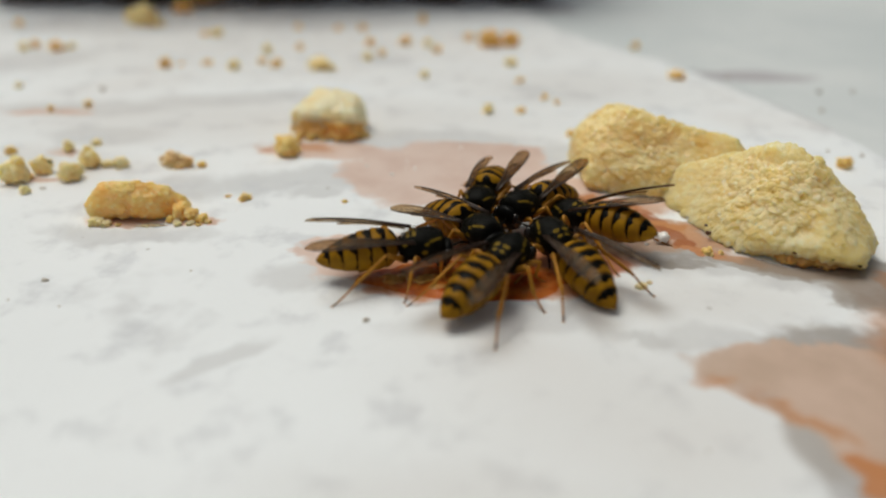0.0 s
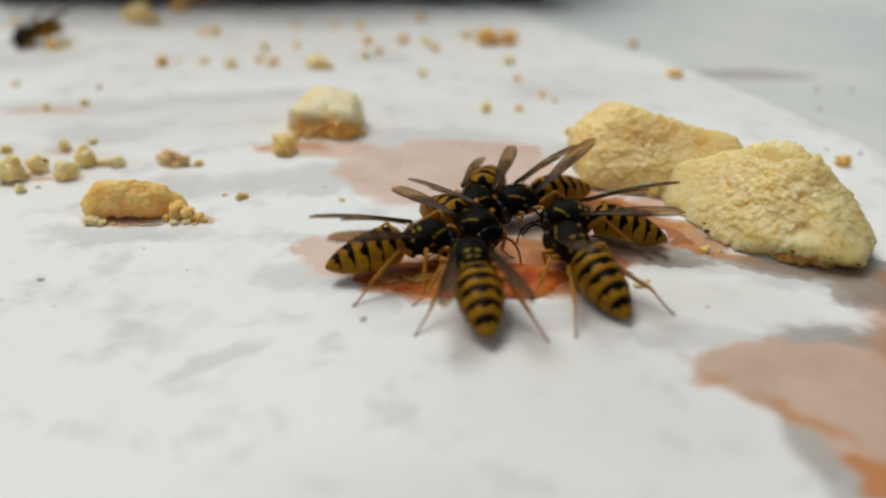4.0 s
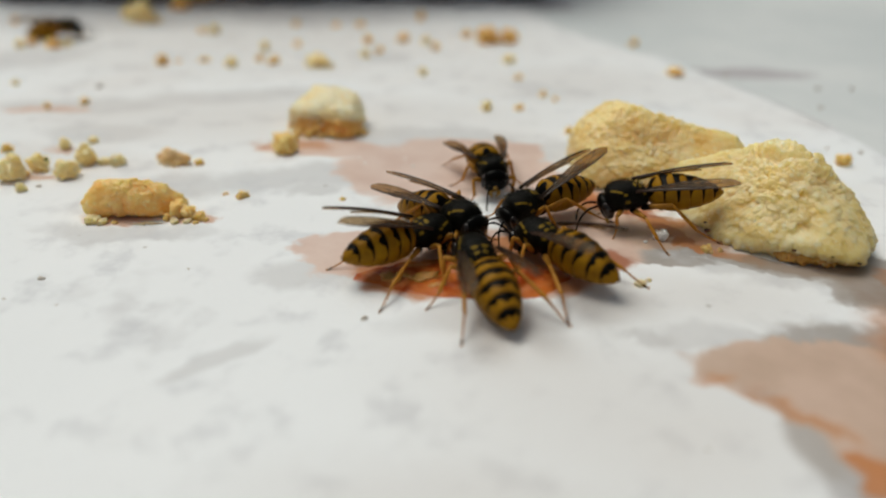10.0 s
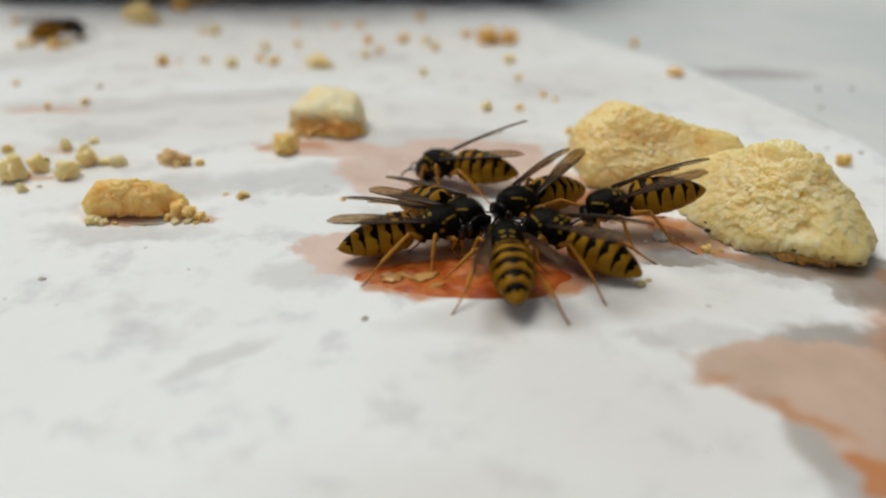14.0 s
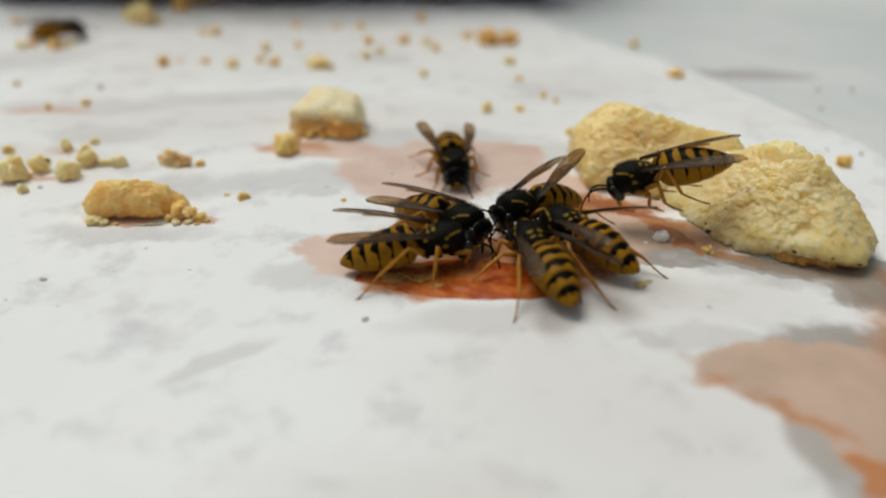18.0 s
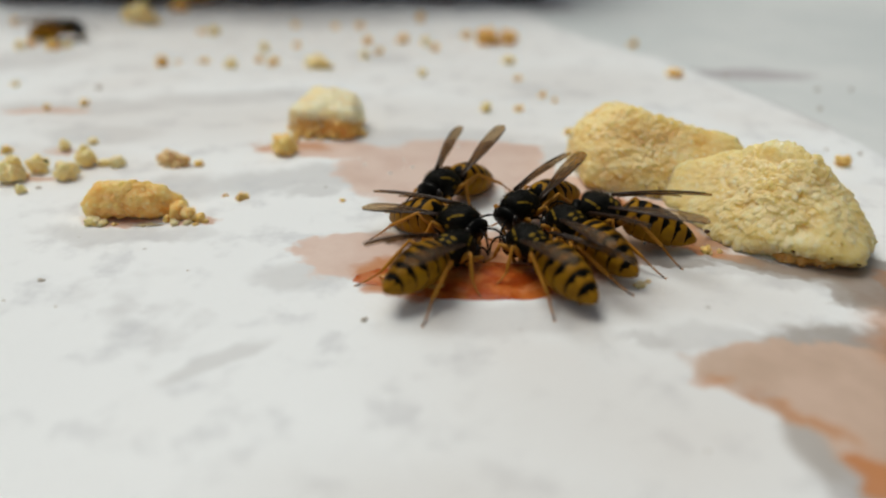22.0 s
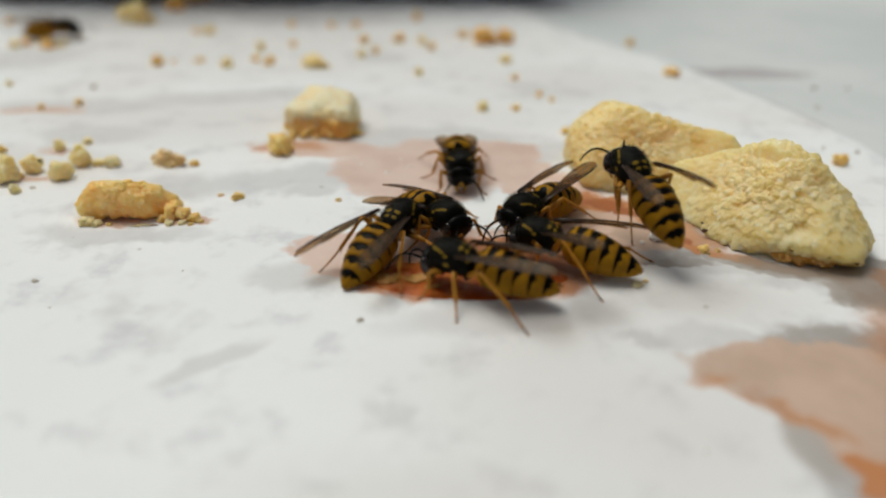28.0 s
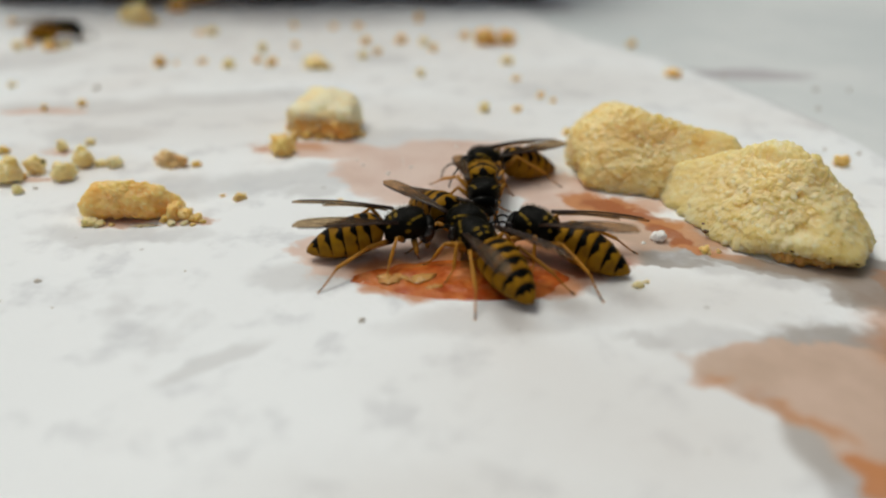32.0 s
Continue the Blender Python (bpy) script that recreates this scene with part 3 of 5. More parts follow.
# ---------------------------------------------------------------- jam
def build_jam():
    bm = bmesh.new()
    n, rings = 72, 12
    rows = []
    for r in range(1, rings + 1):
        s = r / rings
        row = []
        for k in range(n):
            a = 2 * math.pi * k / n
            rad = 1 + 0.16 * noise.fractal(Vector((math.cos(a) * 1.4, math.sin(a) * 1.4, 2.0)), 1.0, 2.0, 4)
            x = 2.0 + 10.8 * s * rad * math.cos(a)
            y = 61.6 - 0.6 * math.cos(a) * s + (4.0 + 0.9 * math.cos(a)) * s * rad * math.sin(a)
            z = paper_z(x, y) + 0.05 + (0.16 * (1 - s ** 4) + 0.2 * noise.noise(Vector((x * 0.5, y * 0.5, 0)))) * (1 - s ** 6) - 0.1 * s ** 8
            row.append(bm.verts.new((x, y, z)))
        rows.append(row)
    mid = bm.verts.new((2.0, 61.6, paper_z(2.0, 61.6) + 0.3))
    for k in range(n):
        bm.faces.new((mid, rows[0][k], rows[0][(k + 1) % n]))
        for r in range(rings - 1):
            bm.faces.new((rows[r][k], rows[r + 1][k], rows[r + 1][(k + 1) % n], rows[r][(k + 1) % n]))
    ob = new("jam_puddle", finish(bm, "jam_puddle", JAM))
    tagged(ob, "thin puddle of sticky orange-red jam on the paper", "jam")
    rnd = random.Random(61)
    for i in range(9):
        x, y = rnd.gauss(-3.2, 1.3), rnd.gauss(61.7, 0.6)
        w = rnd.uniform(1.2, 3.0)
        h = rnd.uniform(0.25, 0.5)
        lump_ob = new("jam_lump", finish(lump(50 + i, w, w * rnd.uniform(0.3, 0.5), h, 4, 0.3, 0.10, grain=0.25), "jam_lump", SOGGY))
        lump_ob.matrix_basis = pose(x * MM, y * MM, (paper_z(x, y) + 0.12) * MM, 0, 0, rnd.gauss(0, 30))
        tagged(lump_ob, "flat soggy amber flake of cake stuck in the jam", "jam", "fruit lumps")


build_jam()


# ---------------------------------------------------------------- cake pieces and crumbs
def mpose(x, y, z, rx=0, ry=0, rz=0):
    return pose(x * MM, y * MM, z * MM, rx, ry, rz)


def thing(name, me, x, y, turn, label, category, group="", z=0.0):
    ob = new(name, me)
    ob.matrix_basis = pose(x * MM, y * MM, (paper_z(x, y) + z - 0.12) * MM, 0, 0, turn)
    return tagged(ob, label, category, group)


def broken(seed, height, sides, detail=7, sharp=16, rough=0.5, pits=0.5, fine=1.0):
    """A piece broken out of a cake: flat sides (azimuth, elevation, distance from its middle) whose edges are worn round, standing on z = 0, its middle at the given height. The surface is crumbly: clumps, grains and open pores."""
    planes = [(Vector((math.cos(radians(a)) * math.cos(radians(e)), math.sin(radians(a)) * math.cos(radians(e)), math.sin(radians(e)))), far) for a, e, far in sides]
    bm = bmesh.new()
    bmesh.ops.create_icosphere(bm, subdivisions=detail, radius=1.0)
    rnd = random.Random(seed)
    off = Vector((rnd.uniform(-50, 50), rnd.uniform(-50, 50), rnd.uniform(-50, 50)))
    for v in bm.verts:
        dr = v.co.normalized()
        r = 1 / sum(max(0.0, dr.dot(n) / far) ** sharp for n, far in planes + [(Vector((0, 0, -1)), height)]) ** (1 / sharp)
        p = dr * r
        g = noise.fractal(p * 0.16 + off, 1.0, 2.0, 2) * 1.5 * rough
        g += 0.5 * rough * noise.fractal(p / 3.2 + off, 0.9, 2.0, 3)
        for size, high, dome in ((2.6, 0.40 * rough, 0.22 * rough), (1.1, 0.26 * fine, 0.30 * fine), (0.6, 0.26 * fine, 0.30 * fine)):   # crumbs left standing or fallen out
            near, at = noise.voronoi(p / size + off)
            g += high * noise.noise(at[0] * 3.7) * 1.4 + dome * (0.4 - near[0])
        g -= max(0.0, noise.noise(p * 0.42 - off) - 0.36) * 5.0 * pits
        g -= max(0.0, noise.noise(p * 1.0 + off) - 0.36) * 3.4 * pits
        p = p + dr * g
        p.z = max(p.z + height, 0.0)
        v.co = p
    return bm


def build_big_cake():
    """A broken chunk in two halves that hang together, with crust on its foot."""
    chunk = new("cake_chunk")
    chunk.matrix_basis = mpose(31, 78, paper_z(31, 78) - 0.1)
    tagged(chunk, "large broken chunk of pale yellow cake with rough crumb", "cake")
    front = ((-162, 37, 3.6), (-121, 46, 3.4), (-71, 49, 4.7), (-130, -20, 7.9), (-121, -14, 7.8), (-69, -24, 12.1), (-110, -38, 7.0), (-66, -38, 10.9), (-25, -35, 10.2), (-35, 2, 9.3), (-7, 25, 6.8), (1, 44, 5.4), (53, 41, 5.2), (84, 46, 7.0), (181, 26, 7.5))
    part("front_half", finish(broken(11, 4.0, front, 7, 16, 0.34, 0.42, 0.76), "front_half", CAKE), chunk, "", mpose(5, -7, 0))
    back = ((-107, 40, 2.7), (-100, 44, 2.7), (44, 61, 5.35), (-143, 46, 4.5), (180, 48, 6.3), (-175, -6, 7.8), (-108, -9, 5.6), (85, 14, 7.5), (0, 7, 11.4))
    part("back_half", finish(broken(12, 3.5, back, 7, 14, 0.40, 0.25, 0.72), "back_half", GOLDEN_CAKE), chunk, "", mpose(-6, 8, 0))
    for i, (x, y, w, turn) in enumerate(((4.2, -14.2, 4.4, -24), (7.6, -15.0, 4.6, 4), (10.8, -13.4, 4.4, 40), (12.9, -10.6, 4.4, 62), (-8.4, 5.2, 4.0, -20), (-4.6, 3.6, 4.4, -22))):
        part("crust", finish(lump(30 + i, w, 2.2, 1.3 + 0.5 * (0 < i < 4), 4, 0.3, 0.12, grain=0.5), "crust", CRUST), chunk, "golden brown baked crust", mpose(x, y + (1.3 if i < 4 else 2.0), 0, 0, 0, turn))
    rnd = random.Random(9)
    for i in range(10):   # dark baked flecks on the foot of the broken face
        s = (i + rnd.uniform(-0.8, 0.8)) / 9
        x, y = -3.0 + 11.5 * s, -8.0 - 8.0 * min(1, max(0, s) * 1.25) + rnd.uniform(0.2, 0.9)
        w = rnd.uniform(0.3, 0.75)
        part("fleck", finish(lump(800 + i, w, w, w * 0.6, 2), "fleck", TOFFEE), chunk, "dark baked fleck", mpose(x, y - 0.1, rnd.uniform(0.6, 1.8)))


def build_crumbs():
    sides = ((-90, 2, 2.4), (-88, 50, 2.5), (90, 20, 2.4), (92, 66, 2.3), (178, 8, 5.7), (150, 50, 4.5), (-150, 20, 4.9), (0, 40, 4.0), (12, 64, 2.9), (-35, 10, 4.8))
    me = finish(broken(21, 2.0, sides, 6, 4.4, 0.48, 0.12, 0.7), "cake_piece", HONEY)
    thing("cake_piece", me, -35.3, 76.6, -3, "oblong golden cake piece tapering to one end", "cake")
    for i, (x, y, w, h) in enumerate(((-38.6, 74.0, 2.0, 1.1), (-37.4, 73.7, 1.3, 0.8), (-29.6, 75.7, 2.6, 2.1), (-28.3, 75.2, 2.1, 1.7), (-27.2, 74.9, 1.6, 1.1), (-28.2, 74.1, 1.2, 0.6), (-29.6, 74.0, 1.3, 0.7), (-26.4, 74.5, 1.0, 0.5), (-27.2, 73.8, 0.8, 0.4), (-30.6, 74.6, 1.0, 1.0), (-36.2, 73.8, 0.9, 0.4))):
        thing("crumb", finish(lump(540 + i, w, w * 0.8, h, 4), "crumb", PALE if i in (0, 1, 5, 6) else CRUMB), x, y, 50 * i, "cream crumb broken off the oblong piece", "crumb", "cake crumbs")
    thing("straw", finish(lump(551, 4.6, 0.7, 0.35, 3), "straw", PALE), -32.6, 73.6, 2, "thin pale flake lying along the oblong piece", "flake")
    thing("seed", finish(lump(552, 1.1, 0.4, 0.3, 3), "seed", CHITIN), -49.6, 87.4, -40, "tiny black seed among pale cake crumbs", "seed", z=2.2)
    for i, (x, y, w, h) in enumerate(((-25.9, 81.6, 0.8, 0.4), (-23.6, 80.9, 1.6, 0.8), (-44.4, 91.3, 1.5, 1.1), (-42.8, 91.6, 1.9, 1.5), (-47.2, 88.6, 1.4, 0.9), (-52.8, 87.2, 1.5, 1.0), (-49.2, 99.6, 1.5, 1.0), (-34.9, 91.4, 1.6, 1.0), (-31.8, 91.2, 1.3, 0.9), (-21.0, 100.2, 1.5, 1.0))):
        thing("crumb", finish(lump(700 + i, w, w * 0.8, h, 4), "crumb", PALE if i in (2, 3, 4, 6) else CRUMB), x, y, 20, "small golden brown cake crumb on the paper", "crumb", "cake crumbs")
    def facets(seed, w, h):
        """Broken sides of a crumb."""
        rnd = random.Random(seed)
        return [(Vector((math.cos(a), math.sin(a), rnd.uniform(0.1, 0.9))).normalized(), rnd.uniform(0.26, 0.36) * min(w, 1.3 * h)) for a in [rnd.uniform(0, 6.28) for _ in range(4)]]
    def scatter(rows, seed, mats, names):
        for i, (x, y, w, h) in enumerate(rows):
            mat, word = mats[i % len(mats)], names[i % len(names)]
            if seed + i == 100:   # the cream cube
                me = finish(broken(100, h * 0.42, ((-90, 0, w * 0.36), (90, 0, w * 0.38), (2, 0, w * 0.44), (180, 5, w * 0.44), (-80, 80, h * 0.33), (-80, 40, w * 0.40), (-170, 40, w * 0.47), (10, 38, w * 0.42)), 6, 6.4, 0.34, 0.08, 0.8), "crumb", CREAM)
            else:
                me = finish(lump(seed + i, w, w * 0.8, max(h, 0.2 * w), 5 if w > 5 else 4 if w > 1.2 else 3, 0.14, 0.06, boxy=2.4, cuts=facets(seed + i, w, h)), "crumb", mat)
            on_paper = x < edge_x(y)
            ob = thing("crumb", me, x, y, (i * 67) % 360 if w < 3 else (i * 11) % 30 - 15, word, "crumb", "cake crumbs")
            if seed + i == 100:
                # granular foot; its deeper gold also paints in the cube's shaded lower half
                foot = ((-90, 0, w * 0.375), (90, 0, w * 0.39), (2, 0, w * 0.455), (180, 5, w * 0.45), (0, 90, h * 0.02), (40, 70, h * 0.06))
                part("golden_foot", finish(broken(101, h * 0.42, foot, 6, 8.0, 0.5, 0.1, 1.2), "golden_foot", CRUMB), ob, "golden granular foot of the cream cube, its shade put into the colour")
            if not on_paper:
                ob.location.z = -0.3 * MM
    scatter(CRUMBS_LEFT, 100, [PALE, HONEY, BEIGE, PALE, PALE, PALE, PALE, PALE, CRUMB, PALE, PALE, CRUMB], ["cream and golden cake crumb on the paper"])
    rnd = random.Random(64)
    for i in range(13):   # golden grains along the foot of the cream cube
        x, y, w = -21.0 + 0.82 * i + rnd.uniform(-0.4, 0.4), 101.8 + 1.2 * (i > 10) + rnd.uniform(-0.3, 0.5), rnd.uniform(0.9, 1.9)
        thing("crumb", finish(lump(640 + i, w, w * 0.8, w * rnd.uniform(0.5, 0.8), 3), "crumb", CRUMB), x, y, 40 * i, "golden crumb at the foot of the cream cake cube", "crumb", "cake crumbs")
    scatter(CRUMBS_FAR, 200, [PALE, CRUMB, CRUMB, CRUMB, PALE], ["golden brown cake crumb on the paper"])
    scatter(CRUMBS_BACK, 300, [CRUMB, PALE, CRUMB], ["small golden brown cake crumb on the paper"])
    scatter(CRUMBS_ODD, 400, [CRUMB], ["small brown cake crumb on the paper"])
    for i, (x, y, w) in enumerate(((18.8, 60.2, 1.25), (19.8, 61.0, 0.7))):
        thing("crumb", finish(lump(520 + i, w, w * 0.8, w * 0.5, 3), "crumb", PALE), x, y, 30, "pale beige crumb lying by the jam", "crumb", "cake crumbs")
    thing("sugar_grain", finish(lump(530, 1.8, 1.6, 1.3, 4), "sugar_grain", SUGAR), 23.2, 69.6, 0, "whitish sugar lump on the damp paper", "sugar")
    rnd = random.Random(77)
    for i in range(18):
        x, y = (rnd.gauss(-6, 5), rnd.gauss(95, 4)) if i < 12 else (rnd.gauss(14, 5), rnd.gauss(78, 4))
        w = rnd.uniform(0.3, 0.7)
        thing("sugar_grain", finish(lump(600 + i, w, w, w * 0.45, 2), "sugar_grain", SUGAR), x, y, i * 31, "tiny white sugar grain on the damp paper", "sugar", "sugar grains")
    for i, (x, y, w) in enumerate(((-38.5, 61.6, 0.9), (-25.0, 63.6, 0.5), (-6.8, 54.6, 0.9), (-40.2, 58.0, 0.5), (-35.0, 57.0, 0.5), (-91.0, 137.0, 2.2), (-60.0, 128.0, 1.8),
                                   (18.2, 38.2, 0.5), (15.8, 38.4, 0.4), (-24, 77.6, 0.4), (53.6, 97.1, 0.9), (57.5, 95.5, 0.9), (61.4, 116.1, 1.2), (65.9, 127.0, 1.4), (71.8, 127.0, 1.2), (52.9, 136.0, 1.4), (47.5, 86.5, 1.0), (40.4, 86.5, 0.9), (-49.5, 84, 0.9))):
        on_paper = x < edge_x(y)
        ob = thing("speck", finish(lump(560 + i, w, w * 0.7, w * 0.35, 2), "speck", GRIT), x, y, i * 40, "tiny greyish speck of dirt on the " + ("paper" if on_paper else "table top"), "speck", "specks")
        if not on_paper:
            ob.location.z = -0.3 * MM


def build_cake_behind():
    """The dark foot of a sliced loaf cake at the back, slices side by side."""
    loaf = new("sliced_cake")
    loaf.matrix_basis = mpose(-50, 232, -0.5)
    tagged(loaf, "dark brown sliced loaf cake standing behind the crumbs", "cake")
    x = -82
    for i, (w, front, mat) in enumerate(((34, 3, DARK_CRUST), (25, -1, DARK_CRUST), (13, -3, BROWN), (30, 0, DARK_CRUST), (17, 3, DARK_CRUST), (24, 1, TOFFEE), (22, 5, TOFFEE))):
        part("slice", finish(lump(70 + i, w * 1.08, 56, 74 - 5 * (i == 6), 4, 0.03, 0.02, boxy=5.0, grain=3.0), "slice", mat), loaf, "", mpose(x + w / 2, front, 0))
        x += w


CRUMBS_LEFT = (
    (-16.6, 106.1, 11.3, 6.5),
    (-21.2, 95.8, 4.98, 2.95),
    (-35.3, 91.8, 5.6, 2.0),
    (-53.6, 86.1, 4.07, 3.78),
    (-51.7, 89.1, 3.05, 2.71),
    (-47.0, 86.9, 3.61, 2.53),
    (-46.4, 91.4, 2.96, 3.19),
    (-52.1, 97.3, 1.96, 1.92),
    (-59.8, 96.3, 2.17, 1.21),
    (-42.3, 91.3, 2.74, 1.57),
    (-50.9, 82.6, 1.51, 1.34),
    (-23.8, 80.6, 1.88, 0.92),
)
CRUMBS_FAR = (
    (-72.1, 185.3, 13.0, 5.2),
    (10.2, 162.5, 5.47, 4.15),
    (14.6, 162.7, 4.51, 3.52),
    (5.7, 168.6, 2.28, 1.97),
    (-24.3, 144.5, 12.0, 2.4),
    (-40.5, 142.4, 2.93, 1.89),
    (-54.0, 143.6, 2.52, 2.19),
    (-51.5, 145.3, 1.22, 1.00),
    (-46.9, 146.3, 2.78, 1.06),
    (-3.3, 136.0, 2.09, 1.68),
    (7.1, 114.6, 2.34, 1.82),
    (12.6, 114.8, 2.07, 1.01),
    (17.2, 122.1, 1.52, 1.27),
    (18.8, 119.3, 1.12, 0.91),
    (23.1, 110.9, 1.58, 1.14),
    (13.5, 145.5, 3.10, 1.91),
    (14.0, 133.0, 1.54, 1.18),
    (43.7, 135.5, 4.15, 1.74),
    (52.6, 91.0, 2.51, 1.62),
)
CRUMBS_BACK = (
    (-15.9, 163.0, 2.33, 2.27),
    (-15.2, 149.8, 2.16, 1.86),
    (-12.6, 153.5, 1.86, 1.70),
    (-8.4, 164.3, 2.96, 2.22),
    (-3.2, 162.0, 2.44, 1.99),
    (-1.2, 156.6, 2.01, 1.72),
    (-5.0, 187.8, 2.09, 3.22),
    (-36.7, 155.7, 2.36, 2.16),
    (-35.9, 146.9, 1.90, 1.39),
    (-32.7, 144.5, 2.75, 1.72),
    (-89.2, 158.9, 2.88, 1.68),
    (-87.6, 160.9, 2.43, 2.00),
    (-81.8, 158.4, 4.17, 2.27),
    (-79.8, 160.0, 3.01, 1.43),
    (-103.0, 183.7, 2.46, 2.02),
    (-54.9, 173.6, 2.86, 1.32),
    (-51.7, 172.6, 3.35, 2.04),
    (-58.4, 118.0, 1.85, 1.19),
    (-63.3, 115.8, 1.55, 1.12),
    (-75.6, 129.8, 1.81, 1.03),
)
CRUMBS_ODD = (
    (-11.7, 79.9, 0.94, 0.53),
    (27.4, 67.0, 2.02, 0.81),
    (28.7, 67.1, 1.28, 0.47),
    (41.4, 160.7, 1.94, 1.78),
    (-30.5, 159.7, 2.17, 1.50),
    (-24.9, 179.6, 2.14, 1.44),
    (-19.2, 179.7, 2.41, 1.68),
    (-68.5, 201.1, 5.91, 4.01),
    (-34.6, 180.9, 2.02, 1.46),
    (18.6, 103.1, 1.65, 1.21),
)
build_big_cake()
build_crumbs()
build_cake_behind()


# ---------------------------------------------------------------- wasps
WAIST = (0.2, 0.0, 2.8)
LEGS = (  # hip, resting foot, lengths of femur, tibia and tarsus
    ((3.1, 0.8, 1.7), (4.9, 2.9), (2.1, 1.9, 1.4)),
    ((2.0, 0.9, 1.6), (0.2, 5.0), (2.5, 2.6, 1.9)),
    ((0.8, 0.9, 1.7), (-6.6, 4.7), (3.2, 4.0, 2.8)),
)


def wasp_meshes():
    d = {}
    def girth(s):
        k = ((0.0, 0.62), (0.06, 0.86), (0.16, 0.95), (0.32, 1.0), (0.55, 1.0), (0.72, 0.96), (0.86, 0.84), (1.0, 0.58))
        for (a, ra), (b, rb) in zip(k, k[1:]):
            if s <= b:
                f = (s - a) / (b - a)
                return ra + (rb - ra) * (f * 0.5 + f * f * (3 - 2 * f) * 0.5)
        return k[-1][1]
    def back(s, a):
        """A point of the thorax: s from the neck to the waist, a round it from the top."""
        q = girth(s)
        return Vector((4.55 - 4.3 * s, 1.74 * q * math.sin(a), 2.82 + 0.26 * math.sin(math.pi * s) - 0.22 * s * s + 1.66 * q * math.cos(a) * (1 - 0.06 * s)))
    bm = bmesh.new()   # thorax
    rings = []
    for i in range(19):
        s = i / 18
        q = girth(s)
        rings.append((4.55 - 4.3 * s, 2.82 + 0.26 * math.sin(math.pi * s) - 0.22 * s * s, 1.74 * q, 1.66 * q * (1 - 0.06 * s), s))
    loft(bm, rings, 26)
    for v in bm.verts:   # seams between the plates, a shallow furrow on the back
        s = (4.55 - v.co.x) / 4.3
        seam = 0.10 * math.exp(-((s - 0.60) / 0.025) ** 2) + 0.09 * math.exp(-((s - 0.77) / 0.025) ** 2) + 0.05 * math.exp(-(v.co.y / 0.16) ** 2) * (0.15 < s < 0.58)
        v.co.z -= seam * (v.co.z > 2.9)
    d["thorax"] = finish(bm, "thorax", THORAX)
    bm = bmesh.new()   # hairs on the back and flanks
    rnd = random.Random(5)
    for _ in range(2200):
        a, s = rnd.uniform(-2.0, 2.0), rnd.uniform(0.0, 1.0)
        p = back(s, a)
        nrm = Vector((0.9 * (0.45 - s), math.sin(a), math.cos(a))).normalized()
        tip = p + nrm * rnd.uniform(0.14, 0.42) + Vector((rnd.uniform(-0.22, 0.12), rnd.uniform(-0.15, 0.15), rnd.uniform(-0.1, 0.1)))
        side = nrm.cross(Vector((rnd.uniform(-1, 1), rnd.uniform(-1, 1), 0.3))).normalized() * 0.010
        bm.faces.new([bm.verts.new(p - side), bm.verts.new(p + side), bm.verts.new(tip)])
    d["hair"] = finish(bm, "hair", HAIR, False)
    bm = bmesh.new()   # head
    rings = []
    for i in range(9):
        s = i / 8
        q = math.sin(math.pi * (0.08 + 0.84 * s)) ** 0.5
        rings.append((4.3 + 1.5 * s, 2.45 - 0.25 * s, 1.70 * q, 1.48 * q, s))
    loft(bm, rings, 20)
    d["head"] = finish(bm, "head", CHITIN)
    bm = bmesh.new()
    ball(bm, (0, 0, 0), (0.6, 0.42, 1.0), 3)
    d["eye"] = finish(bm, "eye", EYE)
    bm = bmesh.new()
    for v in ball(bm, (0, 0, 0), (0.22, 0.78, 0.72), 3):
        v.co.z -= 0.25 * abs(v.co.y)
    d["face"] = finish(bm, "face", FACE)
    bm = bmesh.new()
    tube(bm, [(0, 0, 0), (0.25, 0.05, -0.3), (0.3, -0.1, -0.75), (0.18, -0.28, -1.0)], [0.22, 0.24, 0.16, 0.05], 8)
    d["mandible"] = finish(bm, "mandible", FACE)
    bm = bmesh.new()
    pts, rad = [(0, 0, 0), (0.4, 0.3, 0.3), (0.8, 0.6, 0.5)], [0.10, 0.12, 0.10]
    for i in range(1, 12):
        s = i / 11
        pts.append((0.8 + 2.4 * s, 0.6 + 1.0 * s, 0.5 + 0.35 * math.sin(s * 2.2) - 1.7 * s * s))
        rad.append((0.13 if i % 2 else 0.115) * (1 - 0.3 * s))
    tube(bm, pts, rad, 8)
    d["antenna"] = finish(bm, "antenna", CHITIN)
    # abdomen in six rings, in its own space from the waist backwards
    def prof(t):
        k = ((0.0, 0.30), (0.02, 0.95), (0.06, 1.48), (0.13, 1.82), (0.24, 2.0), (0.40, 2.0), (0.56, 1.82), (0.71, 1.50), (0.85, 1.05), (0.95, 0.58), (1.0, 0.14))
        for (a, ra), (b, rb) in zip(k, k[1:]):
            if t <= b:
                f = (t - a) / (b - a)
                return ra + (rb - ra) * f
        return k[-1][1]
    cuts = (0.0, 0.17, 0.34, 0.51, 0.68, 0.84, 1.0)
    for j in range(6):
        bm = bmesh.new()
        rings = []
        for i in range(7):
            u = i / 6
            t = cuts[j] + (cuts[j + 1] - cuts[j]) * u
            r = (prof(max(0, t - 0.015)) + prof(min(1, t + 0.015))) / 2
            r = r * (0.95 + 0.06 * u)
            rings.append((-7.9 * t, -1.1 * t ** 1.5, r * 1.07, r * 1.02, u))
        loft(bm, rings, 24)
        d["ring%d" % j] = finish(bm, "abdomen_ring", ABDOMEN)
    bm = bmesh.new()
